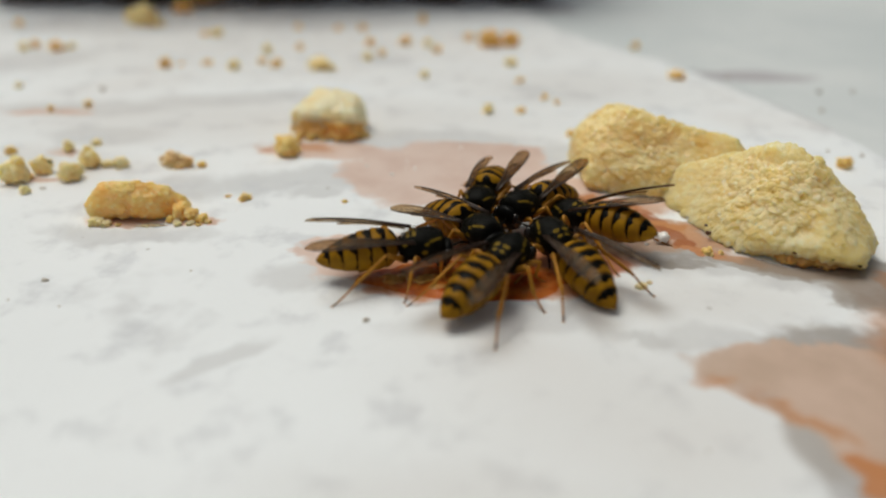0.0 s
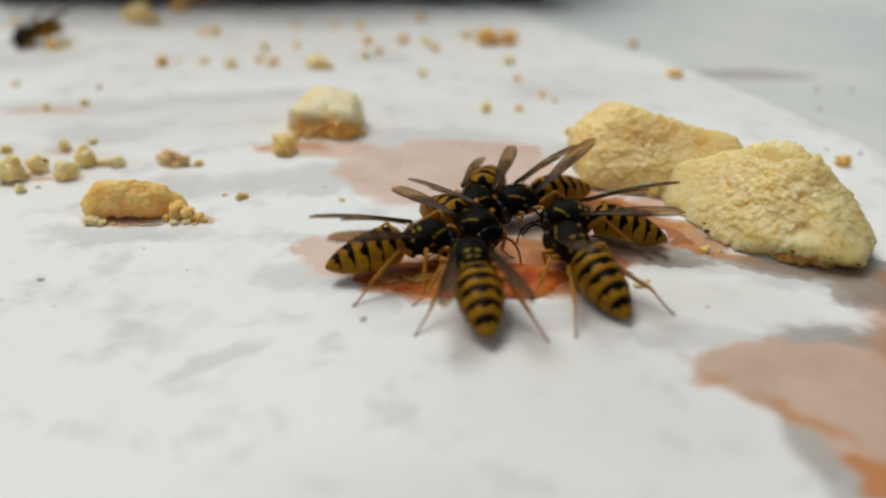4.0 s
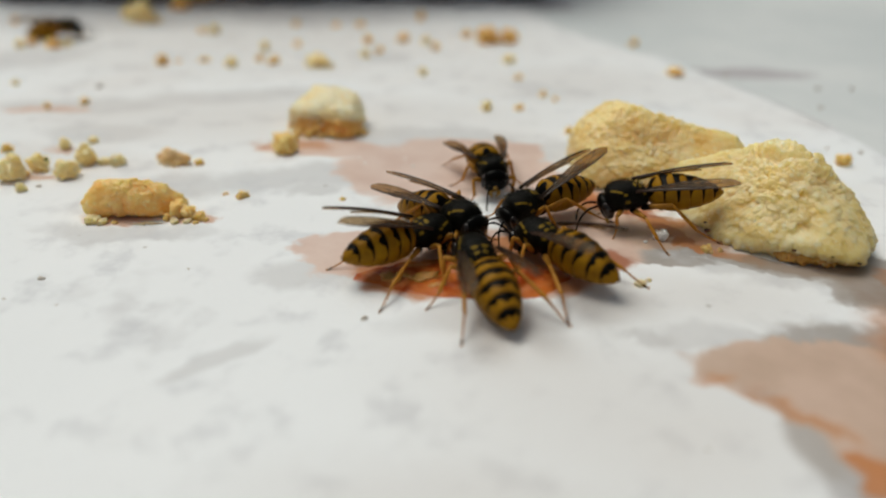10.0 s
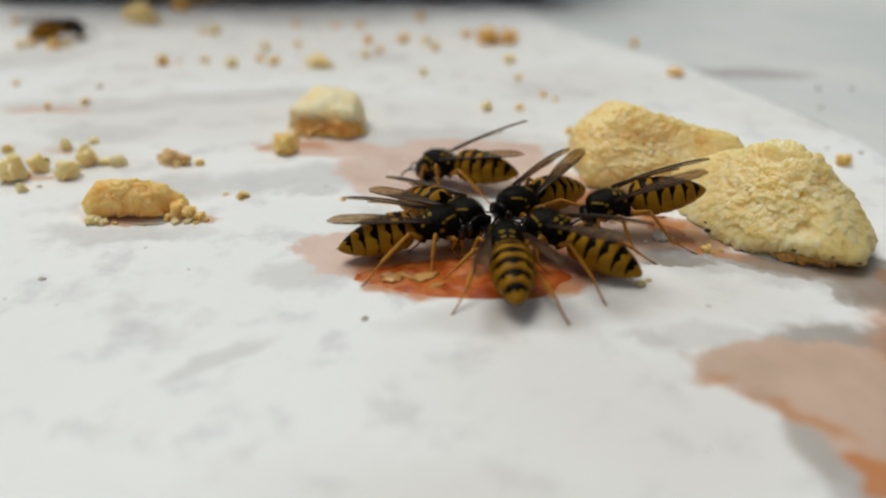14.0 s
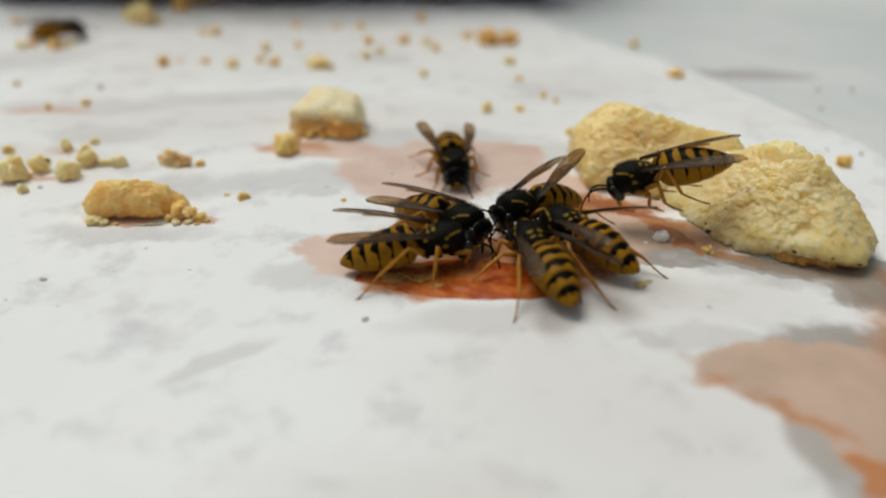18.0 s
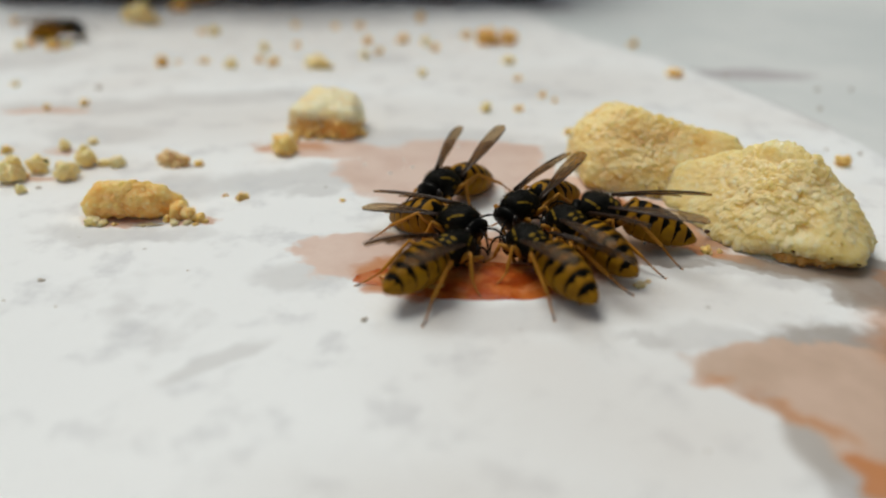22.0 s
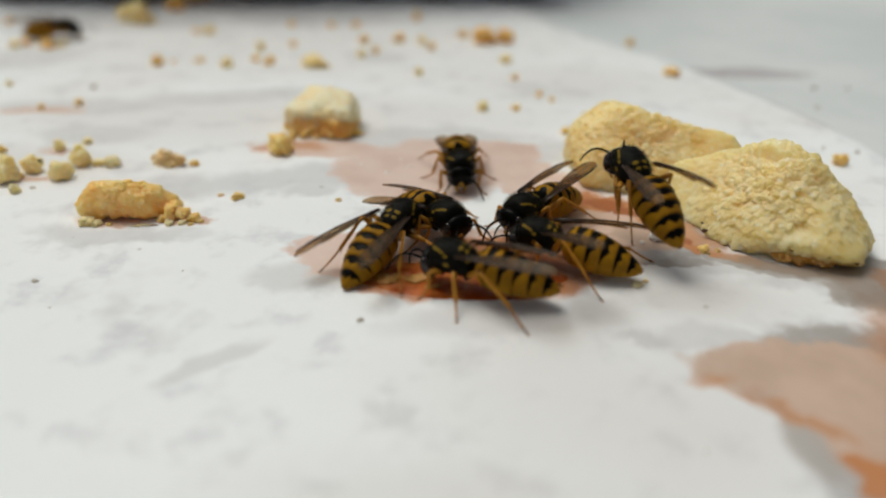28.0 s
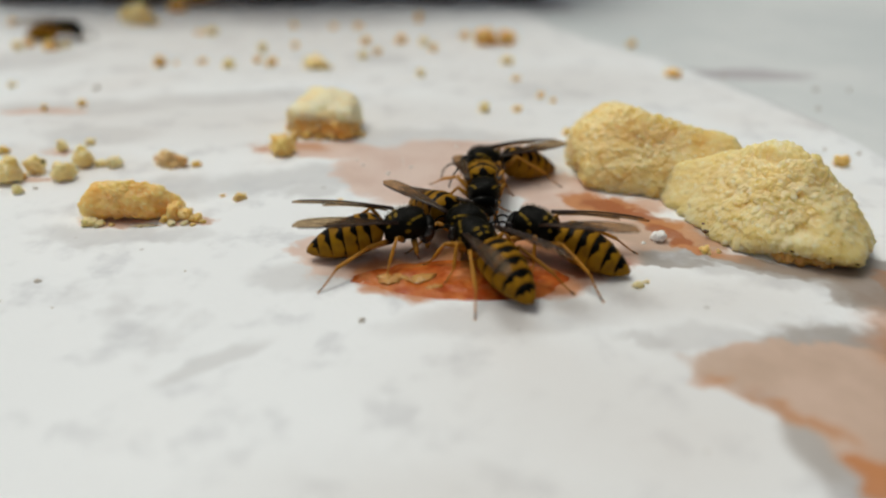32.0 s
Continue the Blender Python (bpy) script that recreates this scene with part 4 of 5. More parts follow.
    tube(bm, [(0.4, 0, 0.05), (0.1, 0, 0.02), (-0.3, 0, 0)], [0.4, 0.22, 0.35], 10)
    d["waist"] = finish(bm, "waist", CHITIN)
    # wings lie along -x, leading edge on +y
    def wing(length, width, fold):
        bm = bmesh.new()
        lay = bm.loops.layers.uv.verify()
        n, k = 18, 6
        def co(s, w):
            g = min(1.0, s / 0.62)
            tip = math.sqrt(max(0.0, 1 - (max(0.0, s - 0.80) / 0.2) ** 2)) * 0.97 + 0.03
            half = width * (0.24 + 0.76 * g * g * (3 - 2 * g)) * tip
            y = (w - 0.55) * half + 0.25 * width * (1 - s)
            return Vector((-length * s, y, fold * (w - 0.5) ** 2 * width + 0.25 * math.sin(s * 3)))
        for top in (0.0, -0.03):
            vs = [[bm.verts.new(co(i / n, j / k) + Vector((0, 0, top))) for j in range(k + 1)] for i in range(n + 1)]
            for i in range(n):
                for j in range(k):
                    q = [(i, j), (i + 1, j), (i + 1, j + 1), (i, j + 1)]
                    f = bm.faces.new([vs[a][b] for a, b in (q if top == 0 else q[::-1])])
                    for loop, (a, b) in zip(f.loops, q if top == 0 else q[::-1]):
                        loop[lay].uv = (a / n, 1 - b / k)
        me = finish(bm, "wing", WING)
        bm = bmesh.new()
        for w0, w1, s0, s1, r in ((0.97, 0.97, 0.0, 0.95, 0.13), (0.8, 0.62, 0.0, 0.7, 0.07), (0.5, 0.34, 0.0, 0.75, 0.055), (0.2, 0.12, 0.0, 0.6, 0.05), (0.62, 0.93, 0.5, 0.86, 0.05), (0.34, 0.7, 0.45, 0.6, 0.045), (0.62, 0.2, 0.7, 0.86, 0.04), (0.04, 0.05, 0.0, 0.9, 0.05), (0.93, 0.8, 0.62, 0.9, 0.05)):
            tube(bm, [co(s0 + (s1 - s0) * i / 6, w0 + (w1 - w0) * i / 6) + Vector((0, 0, 0.0)) for i in range(7)], [r * (1 - 0.5 * i / 6) for i in range(7)], 6)
        return me, finish(bm, "wing_vein", VEIN)
    d["wing"], d["vein"] = wing(10.2, 1.55, 0.5)
    d["hind"] = wing(6.6, 1.15, 0.4)[0]
    for i, (hip, foot, (lf, lt, ls)) in enumerate(LEGS):
        bm = bmesh.new()
        tube(bm, [(-0.25, 0, 0), (0, 0, 0), (lf * 0.3, 0, 0.03), (lf * 0.7, 0, 0.02), (lf, 0, 0)], [0.20, 0.31, 0.33, 0.27, 0.19], 10)
        d["femur%d" % i] = finish(bm, "femur", FEMUR)
        bm = bmesh.new()
        tube(bm, [(-0.05, 0, 0), (lt * 0.2, 0, 0), (lt * 0.6, 0, 0), (lt * 0.92, 0, 0), (lt + 0.05, 0, 0)], [0.14, 0.165, 0.20, 0.19, 0.13], 9)
        tube(bm, [(lt * 0.95, 0.05, -0.1), (lt * 1.06, 0.12, -0.3)], [0.05, 0.015], 5)
        d["tibia%d" % i] = finish(bm, "tibia", LEG)
        bm = bmesh.new()
        pts, rad = [], []
        for k in range(11):
            s = k / 10
            pts.append((ls * s, 0, -0.12 * math.sin(s * 2.4)))
            rad.append((0.125 if k % 2 else 0.09) * (1 - 0.3 * s))
        tube(bm, pts, rad, 7)
        for sg in (-1, 1):
            tube(bm, [(ls * 0.98, 0, -0.05), (ls + 0.16, 0.12 * sg, -0.02), (ls + 0.22, 0.2 * sg, -0.16)], [0.06, 0.045, 0.01], 5)
        d["tarsus%d" % i] = finish(bm, "tarsus", TARSUS)
    return d


MESHES = wasp_meshes()
MIRROR = Matrix.Diagonal((1, -1, 1, 1))
MIRRORED = {}


def mirrored(me):
    """The same mesh with y turned over."""
    if me.name not in MIRRORED:
        c = me.copy()
        c.transform(MIRROR)
        c.flip_normals()
        MIRRORED[me.name] = c
    return MIRRORED[me.name]


NOD = mpose(4.0, 0, 2.6) @ pose(0, 0, 0, 0, 22) @ mpose(-4.3, 0, -2.6)   # the head hangs a little from the neck


class Wasp:
    pass


def build_wasp(label):
    w = Wasp()
    w.root = new("wasp")
    w.root.empty_display_size = 0.004
    tagged(w.root, label, "wasp", "wasps at the jam")
    part("thorax", MESHES["thorax"], w.root, "black hairy thorax with yellow marks")
    part("hair", MESHES["hair"], w.root, "fine brown hairs on the back")
    w.head = part("head", MESHES["head"], w.root, "black head with a yellow face", NOD)
    part("face", MESHES["face"], w.head, "yellow face plate", mpose(5.6, 0, 1.9))
    part("eye", MESHES["eye"], w.head, "", mpose(5.05, 1.28, 2.35, 0, 0, 12))
    part("eye", MESHES["eye"], w.head, "", mpose(5.05, -1.28, 2.35, 0, 0, -12))
    part("mandible", MESHES["mandible"], w.head, "", mpose(5.4, 0.45, 1.3))
    part("mandible", mirrored(MESHES["mandible"]), w.head, "", mpose(5.4, -0.45, 1.3))
    w.antennae = []
    for sg in (1, -1):
        w.antennae.append(part("antenna", MESHES["antenna"] if sg > 0 else mirrored(MESHES["antenna"]), w.root, "black jointed antenna", NOD @ mpose(5.6, 0.4 * sg, 2.85)))
    w.abdomen = part("abdomen", MESHES["waist"], w.root, "yellow abdomen with black bands", mpose(*WAIST))
    for j in range(6):
        part("abdomen_ring", MESHES["ring%d" % j], w.abdomen)
    w.wings = []
    for sg in (1, -1):
        f = (lambda me: me) if sg > 0 else mirrored
        wing = part("wing", f(MESHES["wing"]), w.root, "folded smoky brown wing", mpose(1.5, 1.3 * sg, 4.0))
        part("wing_vein", f(MESHES["vein"]), wing)
        hind = part("hind_wing", f(MESHES["hind"]), wing, "", mpose(-0.6, -0.15 * sg, -0.12, 0, 0, -3 * sg))
        w.wings.append(wing)
    w.legs = []
    for i in range(3):
        for sg in (1, -1):
            w.legs.append((i, sg, [part(n, MESHES["%s%d" % (n, i)], w.root) for n in ("femur", "tibia", "tarsus")]))
    return w


def smoothed(rows, step=0.5):
    """Rows (t, x, y, z, pitch, yaw) with further rows between those that lie apart."""
    out = []
    for a, b in zip(rows, rows[1:]):
        n = max(1, round((b[0] - a[0]) / step), math.ceil(abs(b[-1] - a[-1]) / 60))
        for i in range(n):
            f = i / n
            g = f * f * (3 - 2 * f)
            out.append((a[0] + (b[0] - a[0]) * f,) + tuple(p + (q - p) * g for p, q in zip(a[1:], b[1:])))
    out.append(rows[-1])
    return out


def bone(a, b, up):
    """A pose at a, its x axis towards b."""
    x = (b - a).normalized()
    y = up.cross(x)
    if y.length < 1e-4:
        y = Vector((0, 1, 0))
    y.normalize()
    z = x.cross(y)
    return Matrix(((x.x, y.x, z.x, a.x * MM), (x.y, y.y, z.y, a.y * MM), (x.z, y.z, z.z, a.z * MM), (0, 0, 0, 1)))


def key_wasp(w, rows, seed, wings, abdomen_pitch=0.0):
    """Body, abdomen, wings and legs of one wasp. wings: rows of WINGS. Feet stand still until the body has moved on."""
    rnd = random.Random(seed)
    rows = smoothed([(0.0,) + rows[0][1:]] * (rows[0][0] > 0) + list(rows) + [(32.0,) + rows[-1][1:]] * (rows[-1][0] < 32))
    body = [(t, mpose(x, y, z, 0, p, yaw)) for t, x, y, z, p, yaw in rows]
    walk(w.root, body)
    walk(w.abdomen, [(r[0], mpose(*WAIST, 0, abdomen_pitch + rnd.uniform(-2.2, 2.2), rnd.uniform(-2, 2))) for r in rows])
    for k, sg in ((0, 1), (1, -1)):
        walk(w.antennae[k], [(r[0], NOD @ mpose(5.6, 0.4 * sg, 2.85, rnd.uniform(-12, 12), rnd.uniform(-15, 25), rnd.uniform(-14, 14))) for r in rows])
        wr = [(0.0,) + tuple(wings[0][1:])] * (wings[0][0] > 0) + list(wings) + [(32.0,) + tuple(wings[-1][1:])] * (wings[-1][0] < 32)
        wr = smoothed(wr, 1.0)
        walk(w.wings[k], [(t, mpose(1.5, 1.3 * sg, 4.0, -14 * sg, lift + rnd.uniform(-1.5, 1.5), -sg * (spread + rnd.uniform(-1.5, 1.5)))) for t, spread, lift in ((r[0], r[1 + 2 * k], r[2 + 2 * k]) for r in wr)])
    for i, sg, bones in w.legs:
        hip, rest, (lf, lt, ls) = LEGS[i]
        hip = Vector((hip[0], hip[1] * sg, hip[2]))
        jit = Vector((rnd.uniform(-0.6, 0.6), rnd.uniform(-0.4, 0.6) * sg))
        foot, keys = None, [[], [], []]
        for (t, m), r in zip(body, rows):
            mm_inv = m.inverted()
            height = r[3]
            want = m @ (Vector((rest[0] + jit.x, rest[1] * sg + jit.y, 0)) * MM) / MM
            aloft = height > 3.5
            if not aloft:
                want.z = paper_z(want.x, want.y) + 0.12
            else:
                want = m @ (Vector((rest[0] * 0.4 - 1.5, rest[1] * 0.5 * sg, -1.0)) * MM) / MM
            if foot is None or aloft or (foot - want).length > 2.2:
                foot = want.copy()
            f = mm_inv @ (foot * MM) / MM
            out = Vector((f.x - hip.x, f.y - hip.y, 0)).normalized()
            ankle = f - out * ls * 0.86 + Vector((0, 0, ls * 0.5))
            d = ankle - hip
            reach = (lf + lt) * 0.985
            if d.length > reach:
                ankle = hip + d * (reach / d.length)
                d = ankle - hip
            lo = abs(lf - lt) + 0.25
            if d.length < lo:
                d = d.normalized() * lo if d.length > 0.01 else Vector((lo, 0, 0))
                ankle = hip + d
            dist = d.length
            a = (lf * lf - lt * lt + dist * dist) / (2 * dist)
            h = math.sqrt(max(0.0, lf * lf - a * a))
            dn = d / dist
            up = Vector((0, 0.35 * sg, 1.0))
            up = (up - dn * up.dot(dn)).normalized()
            knee = hip + dn * a + up * h
            tip = ankle + (f - ankle).normalized() * ls
            keys[0].append((t, bone(hip, knee, up)))
            keys[1].append((t, bone(knee, ankle, up)))
            keys[2].append((t, bone(ankle, tip, Vector((0, 0, 1)))))
        for ob, ks in zip(bones, keys):
            walk(ob, ks)


# rows: seconds, x, y, z in millimetres, nose-down pitch and heading in degrees
ROWS_A = (
    (0, -4.63, 62.89, 0.22, 3.43, 8.4),
    (1, -3.3, 63.7, 0, -1.55, -2.19),
    (2, -3.99, 64.68, 0.05, 1.93, 3.96),
    (3, -3.66, 64.01, -0.01, -4.48, 8.3),
    (5.5, -3.84, 63.46, 0, 10.81, 41.66),
    (6, -3.92, 63.76, -0.01, 10.49, 39.77),
    (7, -3.44, 64.17, -0.03, 3.91, 36.17),
    (8, -3.34, 63.71, 0.01, 9.35, 41.13),
    (9, -3.65, 64.04, -0.01, 11.3, 42.56),
    (10, -3.48, 64.74, -0.01, 7.48, 38.14),
    (11, -4.54, 64.66, 0.04, -0.15, 21.77),
    (12, -4.18, 64.79, 0.04, -2.54, 14.22),
    (12.5, -3.9, 64.94, 0.06, -4.3, 13.78),
    (13, -3.36, 64.8, 0.07, -4.35, 15.63),
    (14, -2.82, 66.86, 0.02, -0.32, 15.12),
    (14.5, -2.57, 65.96, -0.04, 0.59, 21.83),
    (16.5, -1.35, 64.38, -0.03, -6.15, -1.55),
    (17, -2.09, 64.03, -0.05, 3.86, 25.66),
    (18, -2.3, 63.83, 0.04, -2.29, 7.5),
    (19, -0.79, 61.67, 0.05, 0.11, 45.01),
    (19.5, -0.49, 61.82, 0.02, 2.83, 46.13),
    (20, -0.42, 61.7, 0.02, 2.86, 48.95),
    (20.5, -0.06, 61.41, -0.01, 7.11, 50.07),
    (21, -0.2, 61.42, -0.02, 9.67, 53.89),
    (22, -0.55, 60.97, -0.01, 8.56, 53.14),
    (23, -0.4, 62.26, -0.02, 10.9, 50.71),
    (24, -0.07, 62.8, -0.02, 7.72, 50.92),
    (25, -0.99, 62.73, 0.04, 14.14, 52.53),
    (25.5, -0.59, 62.93, 0.04, 14.14, 55.53),
    (27.5, -3.83, 64.07, -0.01, 6.5, 88.05),
    (28, -4.82, 66.22, 0.18, -9.29, 60.45),
    (28.5, -4.82, 67.14, 0.12, -5.24, 29.44),
    (29, -4.66, 66.77, -0.03, 2.01, 28.14),
    (29.5, -4.57, 66.48, 0.1, 1.13, 2.76),
    (30, -10.72, 65.04, 0.1, 3.05, 3.49),
    (30.5, -7.62, 66.44, 0.3, -11.24, 22.44),
    (31, -6.84, 66.29, 0.29, -8.02, 23.59),
    (32, -5.68, 67.19, -0.05, -3.46, 10.23),
)
ROWS_B = (
    (0, 2.53, 68.03, 0.02, -3.66, -55.7),
    (1, 2.88, 68.24, 0.01, -5.78, -52.8),
    (2, 3.05, 68.83, 0.01, -4.59, -52.87),
    (3, 3.22, 68.79, 0.03, -4.9, -53.32),
    (5.5, 0.71, 69.16, 0.02, -6.61, -61.79),
    (6, 0.61, 69.21, 0.03, -8.05, -60.14),
    (7, 0.27, 69.2, 0.01, -6.52, -57.49),
    (8, 0.69, 71.07, 0, -8.67, -47.3),
    (9, 0.15, 70.23, 0, -4.88, -52.76),
    (10, 0.49, 70.41, 0, -6.69, -49.37),
    (11, 0.9, 70.6, 0, -4.8, -42.39),
    (12, 0.74, 70.18, 0, -6.22, -45.57),
    (13, 0.91, 69.87, 0.01, -6.45, -37.52),
    (14, 0.54, 71.34, 0.01, -3.18, -46.18),
    (14.5, 0.6, 71.32, -0, -1.85, -40.5),
    (16.5, 0.19, 69.41, 0.03, -9.32, -37.88),
    (17, 0.28, 69.28, 0.02, -8.75, -38.29),
    (18, 0.45, 69.84, 0.01, -4.38, -43.08),
    (19, 0.47, 68.85, 0, -8.55, -34.89),
    (20, 0.32, 69.06, 0, -7.58, -38.75),
    (21, 0.26, 69.13, 0, -7.51, -38.56),
    (22, 0.19, 69.08, 0.02, -8.67, -41.57),
    (23, 0.37, 69.36, 0.01, -8.24, -34.92),
    (24, 0.39, 69.81, 0, -7.99, -34.7),
    (25, 0.44, 69.67, 0.02, -8.79, -36.64),
    (25.5, 0.33, 69.96, 0.03, -9.15, -39.92),
    (27.5, -0.11, 70.53, 0.02, -6.47, -52.74),
    (28, -0.41, 70.75, 0.03, -7.68, -55.84),
    (28.5, 0.06, 70.91, 0.04, -7.19, -52.92),
    (29, 0.69, 70.67, 0.05, -5.65, -50.75),
    (29.5, 0.46, 70.38, 0.05, -7.75, -56.21),
    (30, 0.5, 70.15, 0, -3.24, -50.82),
    (30.5, 0.54, 69.74, 0.01, -5.46, -57.36),
    (31, 0.66, 69.67, 0.01, -4.39, -57.01),
    (32, 1.43, 70.21, 0.01, -3.94, -54.85),
)
ROWS_C = (
    (0, 4.87, 76.61, 0.02, 4.78, -108.08),
    (1, 4.86, 76.07, 0.02, 5.62, -107.91),
    (2, 4.86, 76.65, 0.02, 3.76, -108.16),
    (3, 4.73, 76.62, 0.02, 3.49, -105.68),
    (5.5, 4.48, 74.94, 0.01, 2.98, -112.3),
    (6, 4.55, 74.04, 0.01, 3.96, -112.63),
    (7, 4.53, 73.88, 0.01, 6.07, -112.27),
    (8, 5.43, 78.69, 0.01, -0.32, -124.14),
    (9, 4.02, 78.93, 0.02, 4.52, -130.01),
    (9.5, 3.15, 82.39, -0.03, -1.96, -104.2),
    (10, 5.64, 84.19, -0.03, -4.74, -82.29),
    (10.5, 4.66, 85.02, -0.05, -4.65, -102.72),
    (11, 4.22, 79.73, 0, -0.06, -119.66),
    (11.5, 5.86, 81.94, -0.07, -5.86, -115.84),
    (12, 6.55, 83.98, -0.05, -6.26, -68.13),
    (12.5, 9.04, 86.66, 0.02, -20.08, -66.84),
    (13, 7.35, 84.09, -0.05, -0.81, -98.36),
    (13.5, 6.39, 85.71, -0.01, -5.76, -115.52),
    (14, 2.31, 83.99, -0.06, 8.19, -205.88),
    (14.5, -0.62, 84.1, 0.02, -8.71, -171.88),
    (16.5, 3.15, 100.14, 0, 0.3, -272.59),
    (17, -2.54, 99.72, 0.06, -6, -221.8),
    (17.5, -4.26, 97.67, -0.03, 2.2, -86.4),
    (18, 1.24, 87.69, 0.03, 4.4, -83.9),
    (19, 4.91, 84.21, 0.02, -6.96, -44.94),
    (19.5, 4.32, 83.14, 0.06, -10.7, -83.08),
    (20, 6.68, 85.18, 0.01, -16.73, -62.02),
    (20.5, 10.39, 87.27, 0.18, -9.52, 29.07),
    (21, 7.12, 85.06, 0.02, -7.11, -66.04),
    (21.5, 4, 86.62, -0.03, 0.64, -87.57),
    (22, 1.46, 79.06, 0.01, -8.41, -127.59),
    (22.5, 3.93, 87.82, -0.02, -2.49, -90.96),
    (22.7, 5.27, 87.25, 0.95, -3.3, -92.6),
    (22.8, 8.47, 84.6, 5, -1.4, -107.9),
    (22.9, 21.11, 96.14, 12.04, -9.6, -114.1),
    (27.5, 6.4, 86.86, 14.02, -6.5, -107),
    (27.6, 13.18, 97.93, 10.04, -9.8, -102),
    (27.7, 5.31, 88.65, 5.08, -13.5, -86.6),
    (27.8, 1.04, 85.61, 1.98, -3.1, -88.1),
    (27.9, 1.69, 89.3, 0.01, -1.9, -87.1),
    (28, 2.6, 86.49, 0.07, 0.28, -87.49),
    (28.5, 5.56, 87.75, 0.02, 0.72, -92.45),
    (29, 5.09, 83.83, -0.02, -1.54, -89.01),
    (29.5, 3.49, 77.65, -0.04, -1.57, -91.89),
    (30, 3.2, 78.72, -0.07, -1.1, -93.47),
    (30.5, 4.19, 77.34, -0.07, 0.12, -85.34),
    (31, 4.83, 77.68, -0.1, 1.04, -85.71),
    (32, 5.07, 78.6, -0.08, 0.13, -92),
)
ROWS_D = (
    (0, 10.04, 73.94, 0, -2.74, -135.14),
    (1, 10.06, 75.16, 0, -5.14, -142.85),
    (2, 11.08, 75.89, 0.01, 2.28, -150.15),
    (3, 10.1, 75.03, 0, -0.15, -150.28),
    (5.5, 11.5, 74.82, 0.01, 3.87, -154.7),
    (6, 11.63, 74.91, 0.01, 5.43, -153.39),
    (7, 11.42, 74.3, 0.04, 8.65, -152.68),
    (8, 11.52, 75.05, 0.04, 5.6, -152.49),
    (9, 11.34, 74.67, 0.03, 5.25, -151.87),
    (10, 11.22, 74.03, 0.08, 7.53, -147.45),
    (11, 10.79, 73.51, 0.01, 4.32, -147.47),
    (12, 10.53, 72.94, 0.02, 3.71, -145.48),
    (13, 10.74, 73.59, 0, 1.15, -140.98),
    (14, 10.29, 74.58, 0, 1.22, -144.26),
    (16.5, 10.11, 73.96, 0, -3.71, -143.35),
    (17, 10.19, 74.03, 0, -3.91, -142.93),
    (18, 9.81, 73.15, 0, -4.03, -142.93),
    (19, 9.77, 74.17, 0, -0.25, -134.23),
    (20, 9.79, 73.42, 0, -1.65, -138.82),
    (21, 10.37, 73.6, 0, -0.26, -137.06),
    (22, 10.33, 73.75, 0, -0.63, -136.15),
    (23, 10.72, 73.41, 0, -2.72, -136.01),
    (24, 10.61, 74.28, 0, -2.07, -139.6),
    (25, 10.95, 74.67, 0, 0.77, -139.07),
    (25.5, 10.88, 74.42, 0, 0.17, -139.27),
    (27.5, 10.81, 72.32, 0, -2.55, -135.83),
    (28, 10.89, 72.71, 0, -2.61, -137.49),
    (28.5, 10.85, 73.45, 0, -0.91, -140.36),
    (29, 11.55, 74.02, 0.01, 4.08, -145.92),
    (29.3, 10.25, 75.69, 0.02, -8.92, -157.82),
    (29.5, 10.45, 74.96, 0.99, 6.6, -232.9),
    (29.8, 8.62, 74.38, 2.01, 10.8, -241),
    (29.9, -2.02, 78.61, 4.05, -10.6, -129.1),
    (30, -22.8, 105.71, 12.01, -3.4, -115.1),
    (30.3, -90, 260, 160, 0, 150),
    (32, -120, 300, 220, 0, 150),
)
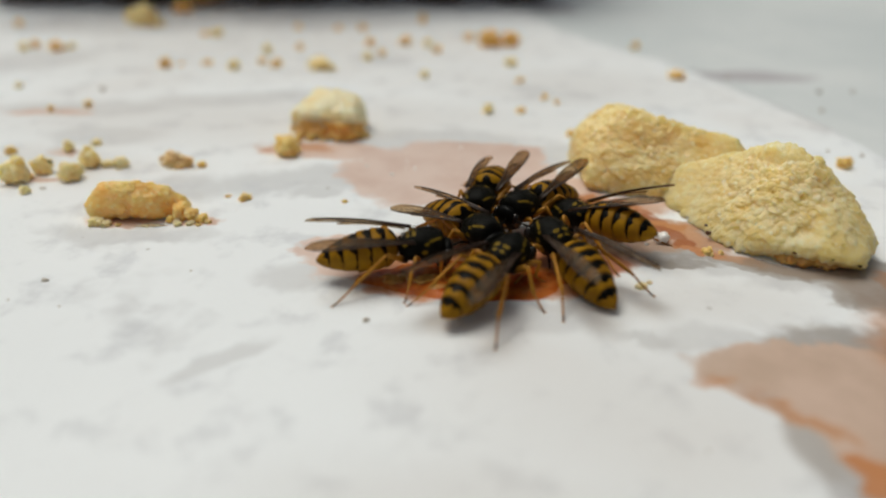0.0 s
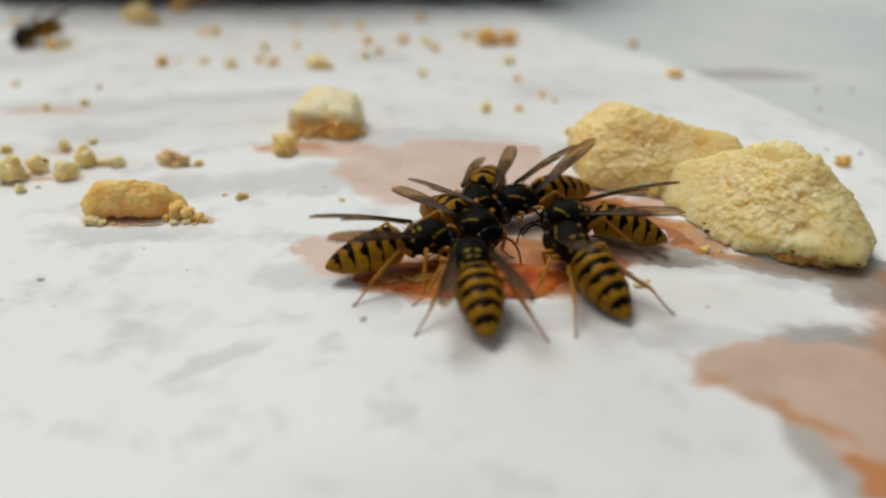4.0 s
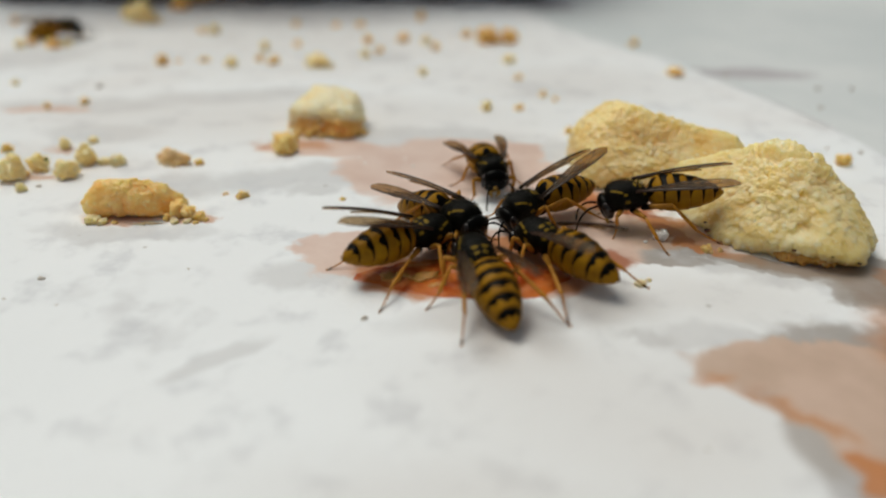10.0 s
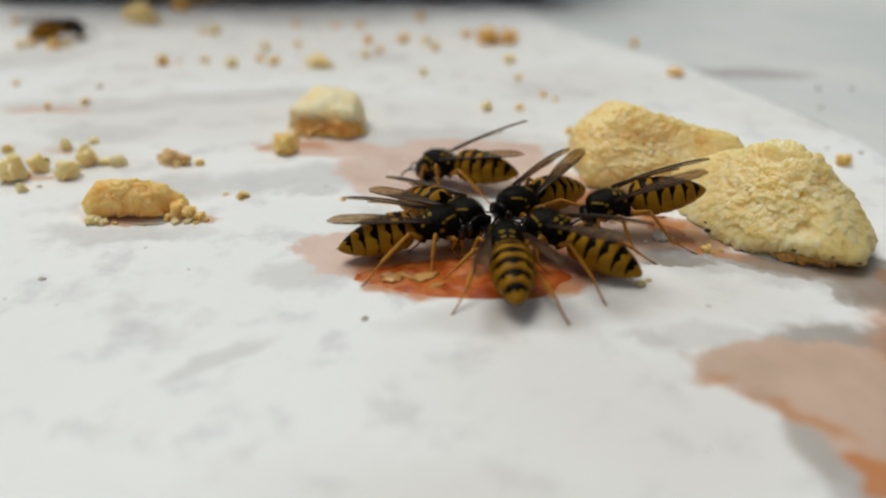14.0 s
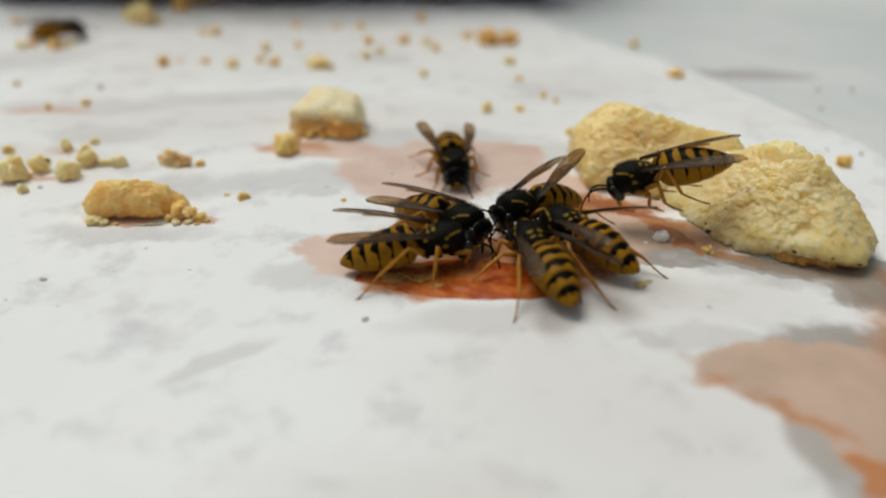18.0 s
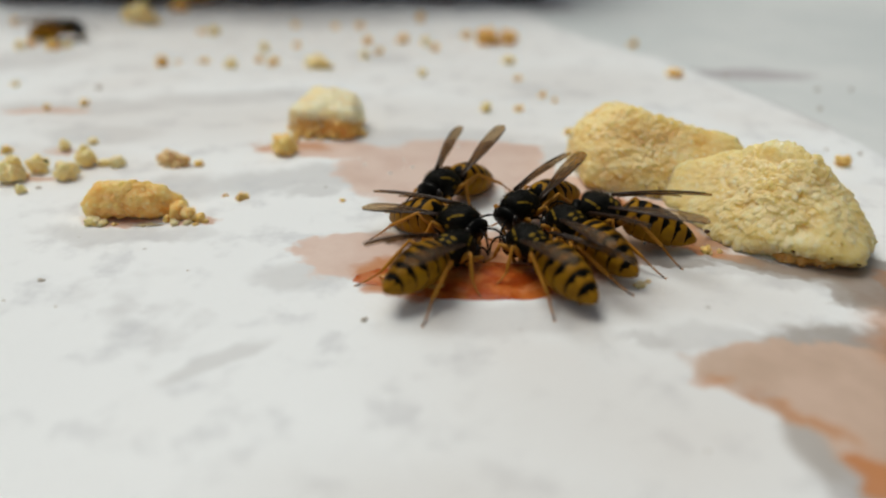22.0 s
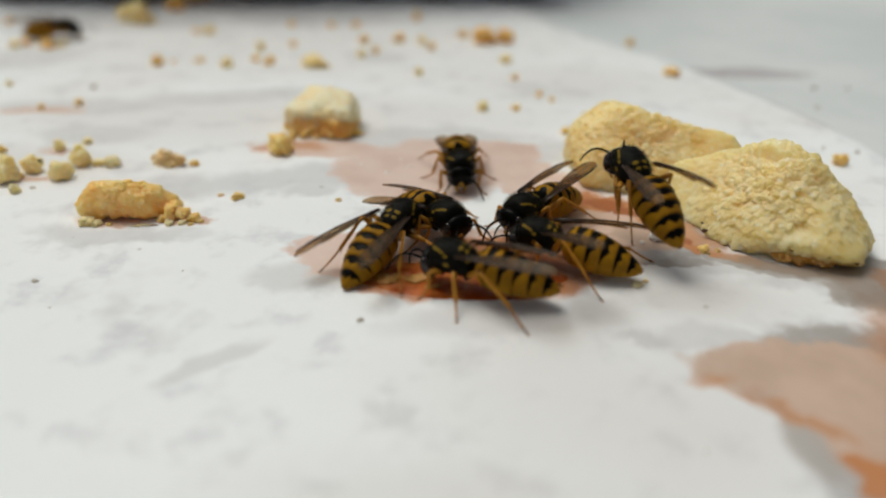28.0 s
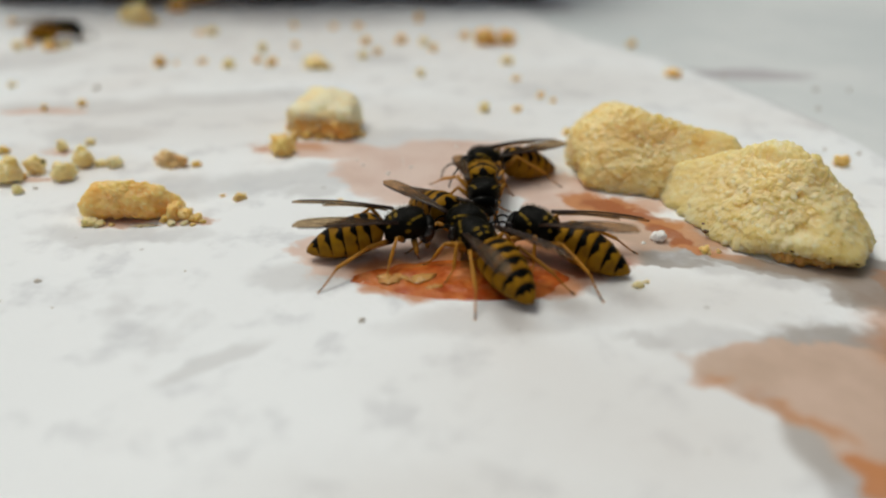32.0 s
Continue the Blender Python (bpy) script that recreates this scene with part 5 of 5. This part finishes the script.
ROWS_E = (
    (0, 16.06, 69.7, -0.15, 13.97, 133.36),
    (1, 14.62, 68.8, -0.15, -10.65, 186.57),
    (2, 13.92, 68.71, -0.15, -5.78, 182.35),
    (3, 14.33, 68.66, -0.15, -3.36, 174.14),
    (5.5, 18.44, 70.16, -0.12, 1.16, 166.76),
    (6, 15.76, 68.81, -0.12, -4.36, 181.84),
    (7, 15.79, 69.04, -0.14, -0.27, 178.31),
    (8, 17.14, 69.36, 0.02, 0.79, 176.98),
    (9, 22.12, 70.96, 1.3, 14.82, 196.71),
    (10, 22.58, 72.37, 1.28, 8.96, 178.58),
    (11, 21.07, 69.51, 1.07, 24.89, 147.94),
    (12, 20.58, 69.53, 1.35, 14.98, 167.86),
    (12.5, 20.62, 69.36, 1.38, 21.58, 165.7),
    (13, 18.75, 70.13, 0.85, 8.28, 179.45),
    (14, 20.72, 71.29, 1.16, 16.4, 180.98),
    (14.5, 20.89, 72.48, 1.46, 12.91, 186.27),
    (16.5, 22.75, 71.19, 4.28, 16.27, 175.93),
    (17, 23.26, 71.65, 4.3, 16.49, 184.42),
    (18, 23.55, 72.31, 4.05, 18.46, 172.9),
    (19, 19.94, 71.76, 1.9, 7.47, 196.2),
    (19.5, 17.83, 74.6, 3.92, -0.13, 142.55),
    (20, 17.55, 72.02, 4, -2.53, 95.09),
    (20.5, 17.82, 70.76, 2.82, -2.92, 237.24),
    (21, 21, 71.64, 0.5, 4.19, 169.79),
    (22, 18.63, 69.21, 0.5, -5.22, 166.45),
    (23, 19.82, 69.24, 0.57, 4.8, 162.7),
    (24, 19.17, 70.81, 0.13, 0.95, 159.04),
    (25, 19.09, 70.85, 0.46, 6.04, 183.71),
    (25.5, 22.3, 72.1, 0.65, 2.46, 162.11),
    (27.5, 21.37, 65.79, 2.92, -2.24, 114.49),
    (28, 19.98, 68.33, 4.64, -17.92, 109.89),
    (28.5, 19.19, 72.9, 4.12, -15.59, 115.74),
    (29, 16.05, 80.54, 1.4, -5.36, 131.3),
    (29.5, 16.74, 76.02, 3.62, -21.58, 127.19),
    (30, 13.85, 82.17, 0.04, -6.8, 149.88),
    (30.5, 12.7, 81.62, 0.32, -10.4, 157.39),
    (31, 11.2, 84.83, -0.01, 6.71, 114),
    (31.5, 10.1, 85.61, -0.04, 11.63, 144.81),
    (32, 7.61, 85.93, -0.15, -7.15, 199.72),
)
ROWS_F = (
    (0, 4.62, 58.96, 0.22, -3.56, 52.11),
    (1, 4.72, 59.69, 0.08, -3.38, 64.61),
    (2, 4.54, 59.03, 0.06, 0.4, 68.62),
    (3, 3.28, 58.05, 0.15, -2.86, 85.54),
    (5.5, 2.67, 56.8, 0.06, 1.26, 116.82),
    (6, 3.86, 58.99, 0.09, -1.41, 92.02),
    (7, 3.89, 58.31, 0.18, -12.87, 111.23),
    (8, 4.51, 56.14, 0.31, -13.88, 131.4),
    (9, 3.79, 58.22, 0.01, -1.22, 112.25),
    (10, 3.82, 58.42, 0.02, -3.32, 105.83),
    (11, 4.44, 60, -0.01, 0.33, 101.75),
    (12, 4.69, 60.45, -0.01, 3.98, 92.18),
    (12.5, 5.38, 61.34, -0.01, 3.16, 91.89),
    (13, 5.4, 61.97, 0, 2.44, 94.09),
    (14, 6.33, 61.35, 0.01, 3.34, 93.01),
    (14.5, 6.78, 61.66, 0, 3.71, 92.65),
    (16.5, 8.87, 61.46, 0, 0.91, 108.02),
    (17, 8.92, 61.57, 0, 0.28, 107.96),
    (18, 9.33, 61.74, 0, 1.19, 106.83),
    (19, 9.3, 61.87, 0, 2.85, 109.57),
    (19.5, 9.92, 62.65, -0, 2.06, 115.96),
    (20, 10.06, 62.72, -0.01, 3.73, 112.66),
    (20.5, 10.18, 62.84, -0.01, 8.52, 110.95),
    (21, 10.27, 62.42, 0.09, 0.85, 125.34),
    (22, 9.88, 61.32, 0.03, 1.22, 119.91),
    (22.5, 10.96, 60.22, 0.02, 0.49, 98.12),
    (23, 10.38, 59.24, 0.1, -6.64, 79.73),
    (23.5, 9.43, 59.22, 0.1, -6.44, 104.68),
    (24, 6.92, 59.69, 0.14, -7.04, 131.12),
    (25, 5.69, 58.58, 0.31, -8.62, 157.87),
    (25.5, 3.77, 59.78, 0.23, -6.13, 151.89),
    (27.5, 2.72, 61.03, 0.02, -1.78, 137.26),
    (28, 3.68, 59.3, 0.16, -1.19, 156.98),
    (28.5, 0.27, 61.77, 0.24, -7.82, 164.74),
    (29, 0.95, 62.05, 0.46, -21.36, 151.3),
    (29.5, 3.34, 60.59, 0.21, -13.18, 108.83),
    (30, 4.93, 61.84, 0.25, -15.21, 85.15),
    (30.5, 3.42, 62.2, 0.02, -0.03, 121.03),
    (31, 4.43, 64.48, 0.05, -0.35, 132.31),
    (32, 4.61, 62.64, 0.06, -3.49, 117.33),
)
ROWS_G = (
    (0, 11.75, 62.41, 0.09, -6.55, 118.17),
    (1, 11.49, 60.38, 0.06, -4.76, 119.45),
    (1.5, 13.84, 60.02, 0.1, -7.22, 87),
    (2, 15.14, 59.72, 0.46, -18.48, 70.75),
    (2.5, 14.81, 60.2, 0.3, -17.42, 85.04),
    (3, 13.44, 59.18, 0.33, -19.45, 113.04),
    (3.5, 13.61, 60.5, 0.06, -8.49, 107.85),
    (5.5, 11.08, 62.37, -0.02, 3.63, 125.91),
    (6, 10.61, 61.91, -0.02, 4.09, 126.52),
    (7, 10.61, 62.26, -0.02, 10.84, 124.38),
    (8, 9.9, 62.5, -0.01, 8.54, 123.5),
    (9, 10.87, 63.54, -0.02, 1.12, 130.92),
    (10, 11.29, 63.17, -0.02, 4.75, 128.56),
    (11, 11.33, 64.26, 0.16, -7.12, 141.05),
    (12, 11.72, 64.84, 0.09, -4.98, 138.08),
    (12.5, 12.61, 64.62, 0, -0.03, 131.58),
    (13, 12.15, 65.14, 0, -0.67, 135.47),
    (14, 12.55, 64.56, 0.22, -2.46, 142.2),
    (14.5, 13.31, 64.94, -0.02, 3.31, 129.53),
    (16.5, 13.69, 65.24, -0.02, 5.39, 118.86),
    (17, 13.7, 65.32, -0.01, 4.34, 118.92),
    (18, 13.72, 65.77, 0.01, 1.43, 123.9),
    (19, 13.97, 65.21, 0, 5.96, 119.72),
    (20, 14.58, 64.81, -0.02, 7.2, 116.22),
    (21, 14.68, 64.96, -0.02, 7.52, 118.63),
    (22, 14.35, 65.91, -0.01, 2.16, 120.64),
    (23, 14.47, 64.95, 0, 5.23, 117.99),
    (24, 12.86, 65.28, 0.03, -0.46, 139.87),
    (25, 12.76, 65.55, 0.04, -1.78, 139.62),
    (25.5, 12.72, 65.39, 0.04, -2.05, 141.9),
    (27.5, 12.16, 63.83, 0.06, -2, 152.1),
    (28, 12.12, 63.66, 0.09, -2.99, 155.23),
    (28.5, 11.99, 64.05, 0.11, -4.43, 154.78),
    (29, 11.5, 65.16, 0.02, -1.88, 146.44),
    (29.5, 10.96, 65.06, -0.01, 1.48, 141.6),
    (30, 11.22, 65.04, 0.03, -0.46, 140.67),
    (31, 11.27, 66.27, 0.08, -1.7, 141.31),
    (32, 11.52, 65.57, 0.14, -7.71, 151.35),
)
ROWS_H = (
    (0.0, -210, 260, 90, 0, -60),
    (2.6, -190, 250, 80, 0, -60),
    (3, -76.91, 146.5, 9.0, 7.8, -67.8),
    (3.3, -87.19, 163.36, 0.02, 8.1, -67.6),
    (5.5, -86.98, 160.95, 0.05, 12, -243.8),
    (6, -87.05, 161.9, -0.07, 10.2, -263),
    (7, -86.68, 162.47, -0.17, -2.2, -373.6),
    (9, -88.23, 165.43, -0.17, -1.6, -372.9),
    (9.5, -88.19, 166.26, -0.16, -1.6, -374.3),
    (10, -83.84, 165.97, -0.15, -3.7, -365.9),
    (14.5, -83.61, 166.04, -0.15, -3.2, -364.6),
    (32, -83.64, 166.61, -0.15, -3.2, -364.6),
)
ROWS_C = tuple(r for r in ROWS_C if r[0] < 23) + ((23.2, 140, 260, 120, 0, 40), (25.0, 200, 300, 150, 0, 120), (27.1, 60, 300, 110, 0, 200)) + tuple(r for r in ROWS_C if r[0] > 27)

# wings: seconds, then spread and lift in degrees of the left and of the right one
WINGS = {
    "A": (
        (0, 6, 4, 6, 0), (1, -10, 11, 26, 8), (2, 6, 2, 23, 10), (3, 1, 10, 25, 16), (6, 10, 10, -14, 7),
        (7, 7, 9, -6, 7), (8, 6, 7, -9, 1), (9, 5, 8, -3, 4), (10, 6, 12, -6, 10), (11, 26, 3, -10, 6),
        (12, 10, 8, -6, 9), (13, 21, 3, -5, 8), (14, 42, -6, -10, 1), (17, 1, 7, -2, 1), (18, 22, 3, 6, 6),
        (19, 5, 9, 19, 12), (20, 5, 9, 13, 13), (21, 5, 8, 10, 7), (22, 3, 8, 9, 5), (23, 4, 8, 7, 6),
        (24, 6, 10, 2, 11), (25, 4, 6, 6, 8), (28, 21, -1, 8, 6), (29, 2, 16, -14, 7), (30, 6, 10, -2, 6),
        (31, 33, -4, 14, 17), (32, 8, 9, 7, 9),
    ),
    "B": (
        (0, -14, 3, 16, -6), (1, -14, 5, 20, -7), (2, -14, 5, 22, -5), (3, -14, 4, 9, 0), (6, -14, 16, 11, 9),
        (7, -14, 21, 13, 13), (8, -14, 20, 9, 14), (9, -14, 9, 17, -2), (10, -14, 12, 11, 4), (11, -14, 11, 7, 4),
        (12, -14, 9, 13, 4), (13, -12, 10, 7, 5), (14, -14, 4, 13, -1), (17, -9, 10, 4, 2), (18, -14, 5, 13, -3),
        (19, -8, 10, 8, 2), (20, -14, 7, 11, -1), (21, -12, 6, 10, -2), (22, -13, 6, 9, -3), (23, -9, 6, 7, -2),
        (24, -7, 4, 7, -4), (25, -8, 5, 8, -2), (28, -14, 0, 14, -7), (29, -14, 0, 11, 0), (30, -14, -3, 13, -8),
        (31, -14, -2, 10, -1), (32, -14, -2, 9, 3),
    ),
    "C": (
        (0, 8, 1, 3, -6), (1, 8, 6, 1, -1), (2, 7, 6, 1, -1), (3, 5, 1, 3, -6), (6, -7, 10, 14, -3),
        (7, -5, 7, 10, -5), (8, -8, 9, 23, -1), (9, 3, 1, 13, -5), (10, 10, -2, 14, -4), (11, 6, 4, 14, -2),
        (12, 10, 8, 13, 10), (13, 13, 3, 16, -5), (14, -10, -1, 18, 16), (18, 13, -4, 13, -2), (19, 18, 4, 10, 9),
        (20, 15, 4, 24, -2), (21, 28, 7, 8, 13), (22, -1, 25, 23, 19), (22.5, 24, 14, 24, 14), (22.7, 75, 10, 75, 10),
        (22.8, 62, -10, 62, -10), (22.9, 55, 25, 55, 25), (27.5, 55, 35, 55, 35), (27.6, 60, -25, 60, -25), (27.7, 55, 35, 55, 35),
        (27.8, 50, 10, 50, 10), (28, 4, -9, 4, -9), (29, 14, 8, 16, 8), (30, 3, 0, 6, -1), (31, -2, -3, 7, 8),
        (32, 4, -9, 12, -5),
    ),
    "D": (
        (0, -5, 9, 5, 3), (1, -7, 20, 7, 12), (2, -3, 20, 1, 13), (3, -8, 21, 13, 10), (6, -7, 20, 10, 11),
        (7, -10, 17, 4, 11), (8, -10, 14, 11, 5), (9, -9, 15, 8, 7), (10, 1, 14, 1, 7), (11, -8, 16, 7, 6),
        (12, -7, 16, 6, 7), (13, -4, 16, 4, 11), (14, -14, 12, 12, 7), (17, -14, 14, 16, 4), (18, -13, 18, 15, 8),
        (19, -7, 12, 4, 3), (20, -6, -3, 10, 5), (21, -6, 9, 8, 4), (22, -6, 12, 4, 7), (23, -5, 12, 5, 10),
        (24, -8, 17, 9, 9), (25, -7, 20, 9, 14), (28, -5, 8, 7, 6), (29, -14, -10, 4, -10), (29.4, 7, 0, 7, 0),
        (29.6, 20, 10, 20, 10), (29.8, 50, 10, 50, 10), (29.9, 60, -20, 60, -20), (30, 55, 30, 55, 30), (32, 60, 0, 60, 0),
    ),
    "E": (
        (0, -14, 4, 9, 11), (1, 3, 5, -14, 17), (2, 22, 16, -10, 18), (3, 6, 6, -10, 23), (6, 13, 11, -6, 12),
        (7, 3, 4, -4, 11), (8, 1, 3, 8, 2), (9, 12, -4, -11, 3), (10, 22, 4, -10, 6), (11, 16, -10, -6, 0),
        (12, 26, 12, 19, -3), (13, 45, 19, -10, -2), (14, 37, 16, -12, 6), (17, 22, 9, -13, -1), (18, 19, 0, -10, 4),
        (19, 8, -5, -11, 19), (19.6, 14, 8, 14, 8), (20, 10, 3, 24, 25), (20.5, 16, 45, 16, 45), (20.7, 14, 12, 14, 12),
        (21, 34, 19, 14, 6), (22, 26, 12, 10, 8), (23, 20, 13, 15, 6), (24, 6, 11, 6, 3), (25, -12, 0, -10, 6),
        (28, 19, 18, -4, 25), (29, -14, 18, 38, 3), (30, 12, 12, 17, 24), (31, 12, 11, 12, 9), (32, -8, 4, 8, 4),
    ),
    "F": (
        (0, 14, 4, 14, 4), (1, 14, 4, 14, 8), (2, 14, 4, 14, 6), (3, 14, 4, 14, 5), (6, 14, 4, -3, 4),
        (7, 16, 26, 4, 0), (8, 21, 30, 8, -7), (9, 17, 17, 11, -1), (10, 16, 10, 0, 17), (11, 15, 7, 7, 10),
        (12, 14, 6, 3, 15), (13, 14, 5, 9, 9), (14, 14, 4, 11, 7), (17, 14, 4, 13, 5), (18, 14, 4, 13, 5),
        (19, 3, 8, 14, -10), (20, 3, 18, 14, -3), (21, 12, 19, 14, 0), (22, 13, 12, 14, 2), (23, 13, 8, 14, 3),
        (24, 13, 21, 14, 4), (25, 14, 12, 31, -10), (28, 14, 8, -14, 11), (29, 9, -2, 37, -10), (30, -3, 25, 12, 18),
        (31, 6, 14, 13, 11), (32, 10, 9, 13, 7),
    ),
    "G": (
        (0, 13, 8, 14, 6), (1, 13, 8, 14, 7), (2, 2, 11, 12, 18), (3, 20, 32, 8, 19), (6, 20, 13, 10, 14),
        (7, 6, 6, -5, 16), (8, 10, 7, -12, 21), (9, 27, 20, 1, 15), (10, 15, 11, -9, 13), (11, 31, 17, -14, 21),
        (12, 23, 24, 0, 23), (13, 17, 19, -14, 23), (14, 24, 16, -9, 17), (17, 19, 12, 9, 23), (18, 16, 10, 3, 22),
        (19, 14, 9, 5, 17), (20, 14, 8, 5, 13), (21, 13, 8, 0, 10), (22, 13, 8, -5, 12), (23, 13, 8, -4, 12),
        (24, 13, 8, -14, 13), (25, 13, 8, -6, 12), (28, 45, 20, 21, -2), (29, 7, 16, 22, 0), (30, 23, 21, -9, 18),
        (31, 4, 17, 3, 16), (32, 10, 20, 33, -2),
    ),
}

GANG = [
    (build_wasp("black and yellow wasp with wings laid back, feeding at the jam"), ROWS_A, 1, WINGS["A"]),
    (build_wasp("black and yellow wasp pressed between others at the jam"), ROWS_B, 2, WINGS["B"]),
    (build_wasp("restless black and yellow wasp that flies off and returns"), ROWS_C, 3, WINGS["C"]),
    (build_wasp("black and yellow wasp with raised wings, later flying away"), ROWS_D, 4, WINGS["D"]),
    (build_wasp("black and yellow wasp beside the cake chunk, wings half open"), ROWS_E, 5, WINGS["E"]),
    (build_wasp("black and yellow wasp with its banded abdomen held out"), ROWS_F, 6, WINGS["F"]),
    (build_wasp("black and yellow wasp feeding with spread hind legs"), ROWS_G, 7, WINGS["G"]),
    (build_wasp("distant dark wasp feeding on crumbs at the back"), ROWS_H, 8, ((0, 70, 10, 70, 10), (2.9, 75, 10, 75, 10), (3.2, 10, 6, 10, 6))),
]


def motions():
    """Everything that moves but the camera."""
    for w, rows, seed, wings in GANG:
        key_wasp(w, rows, seed, wings)


motions()
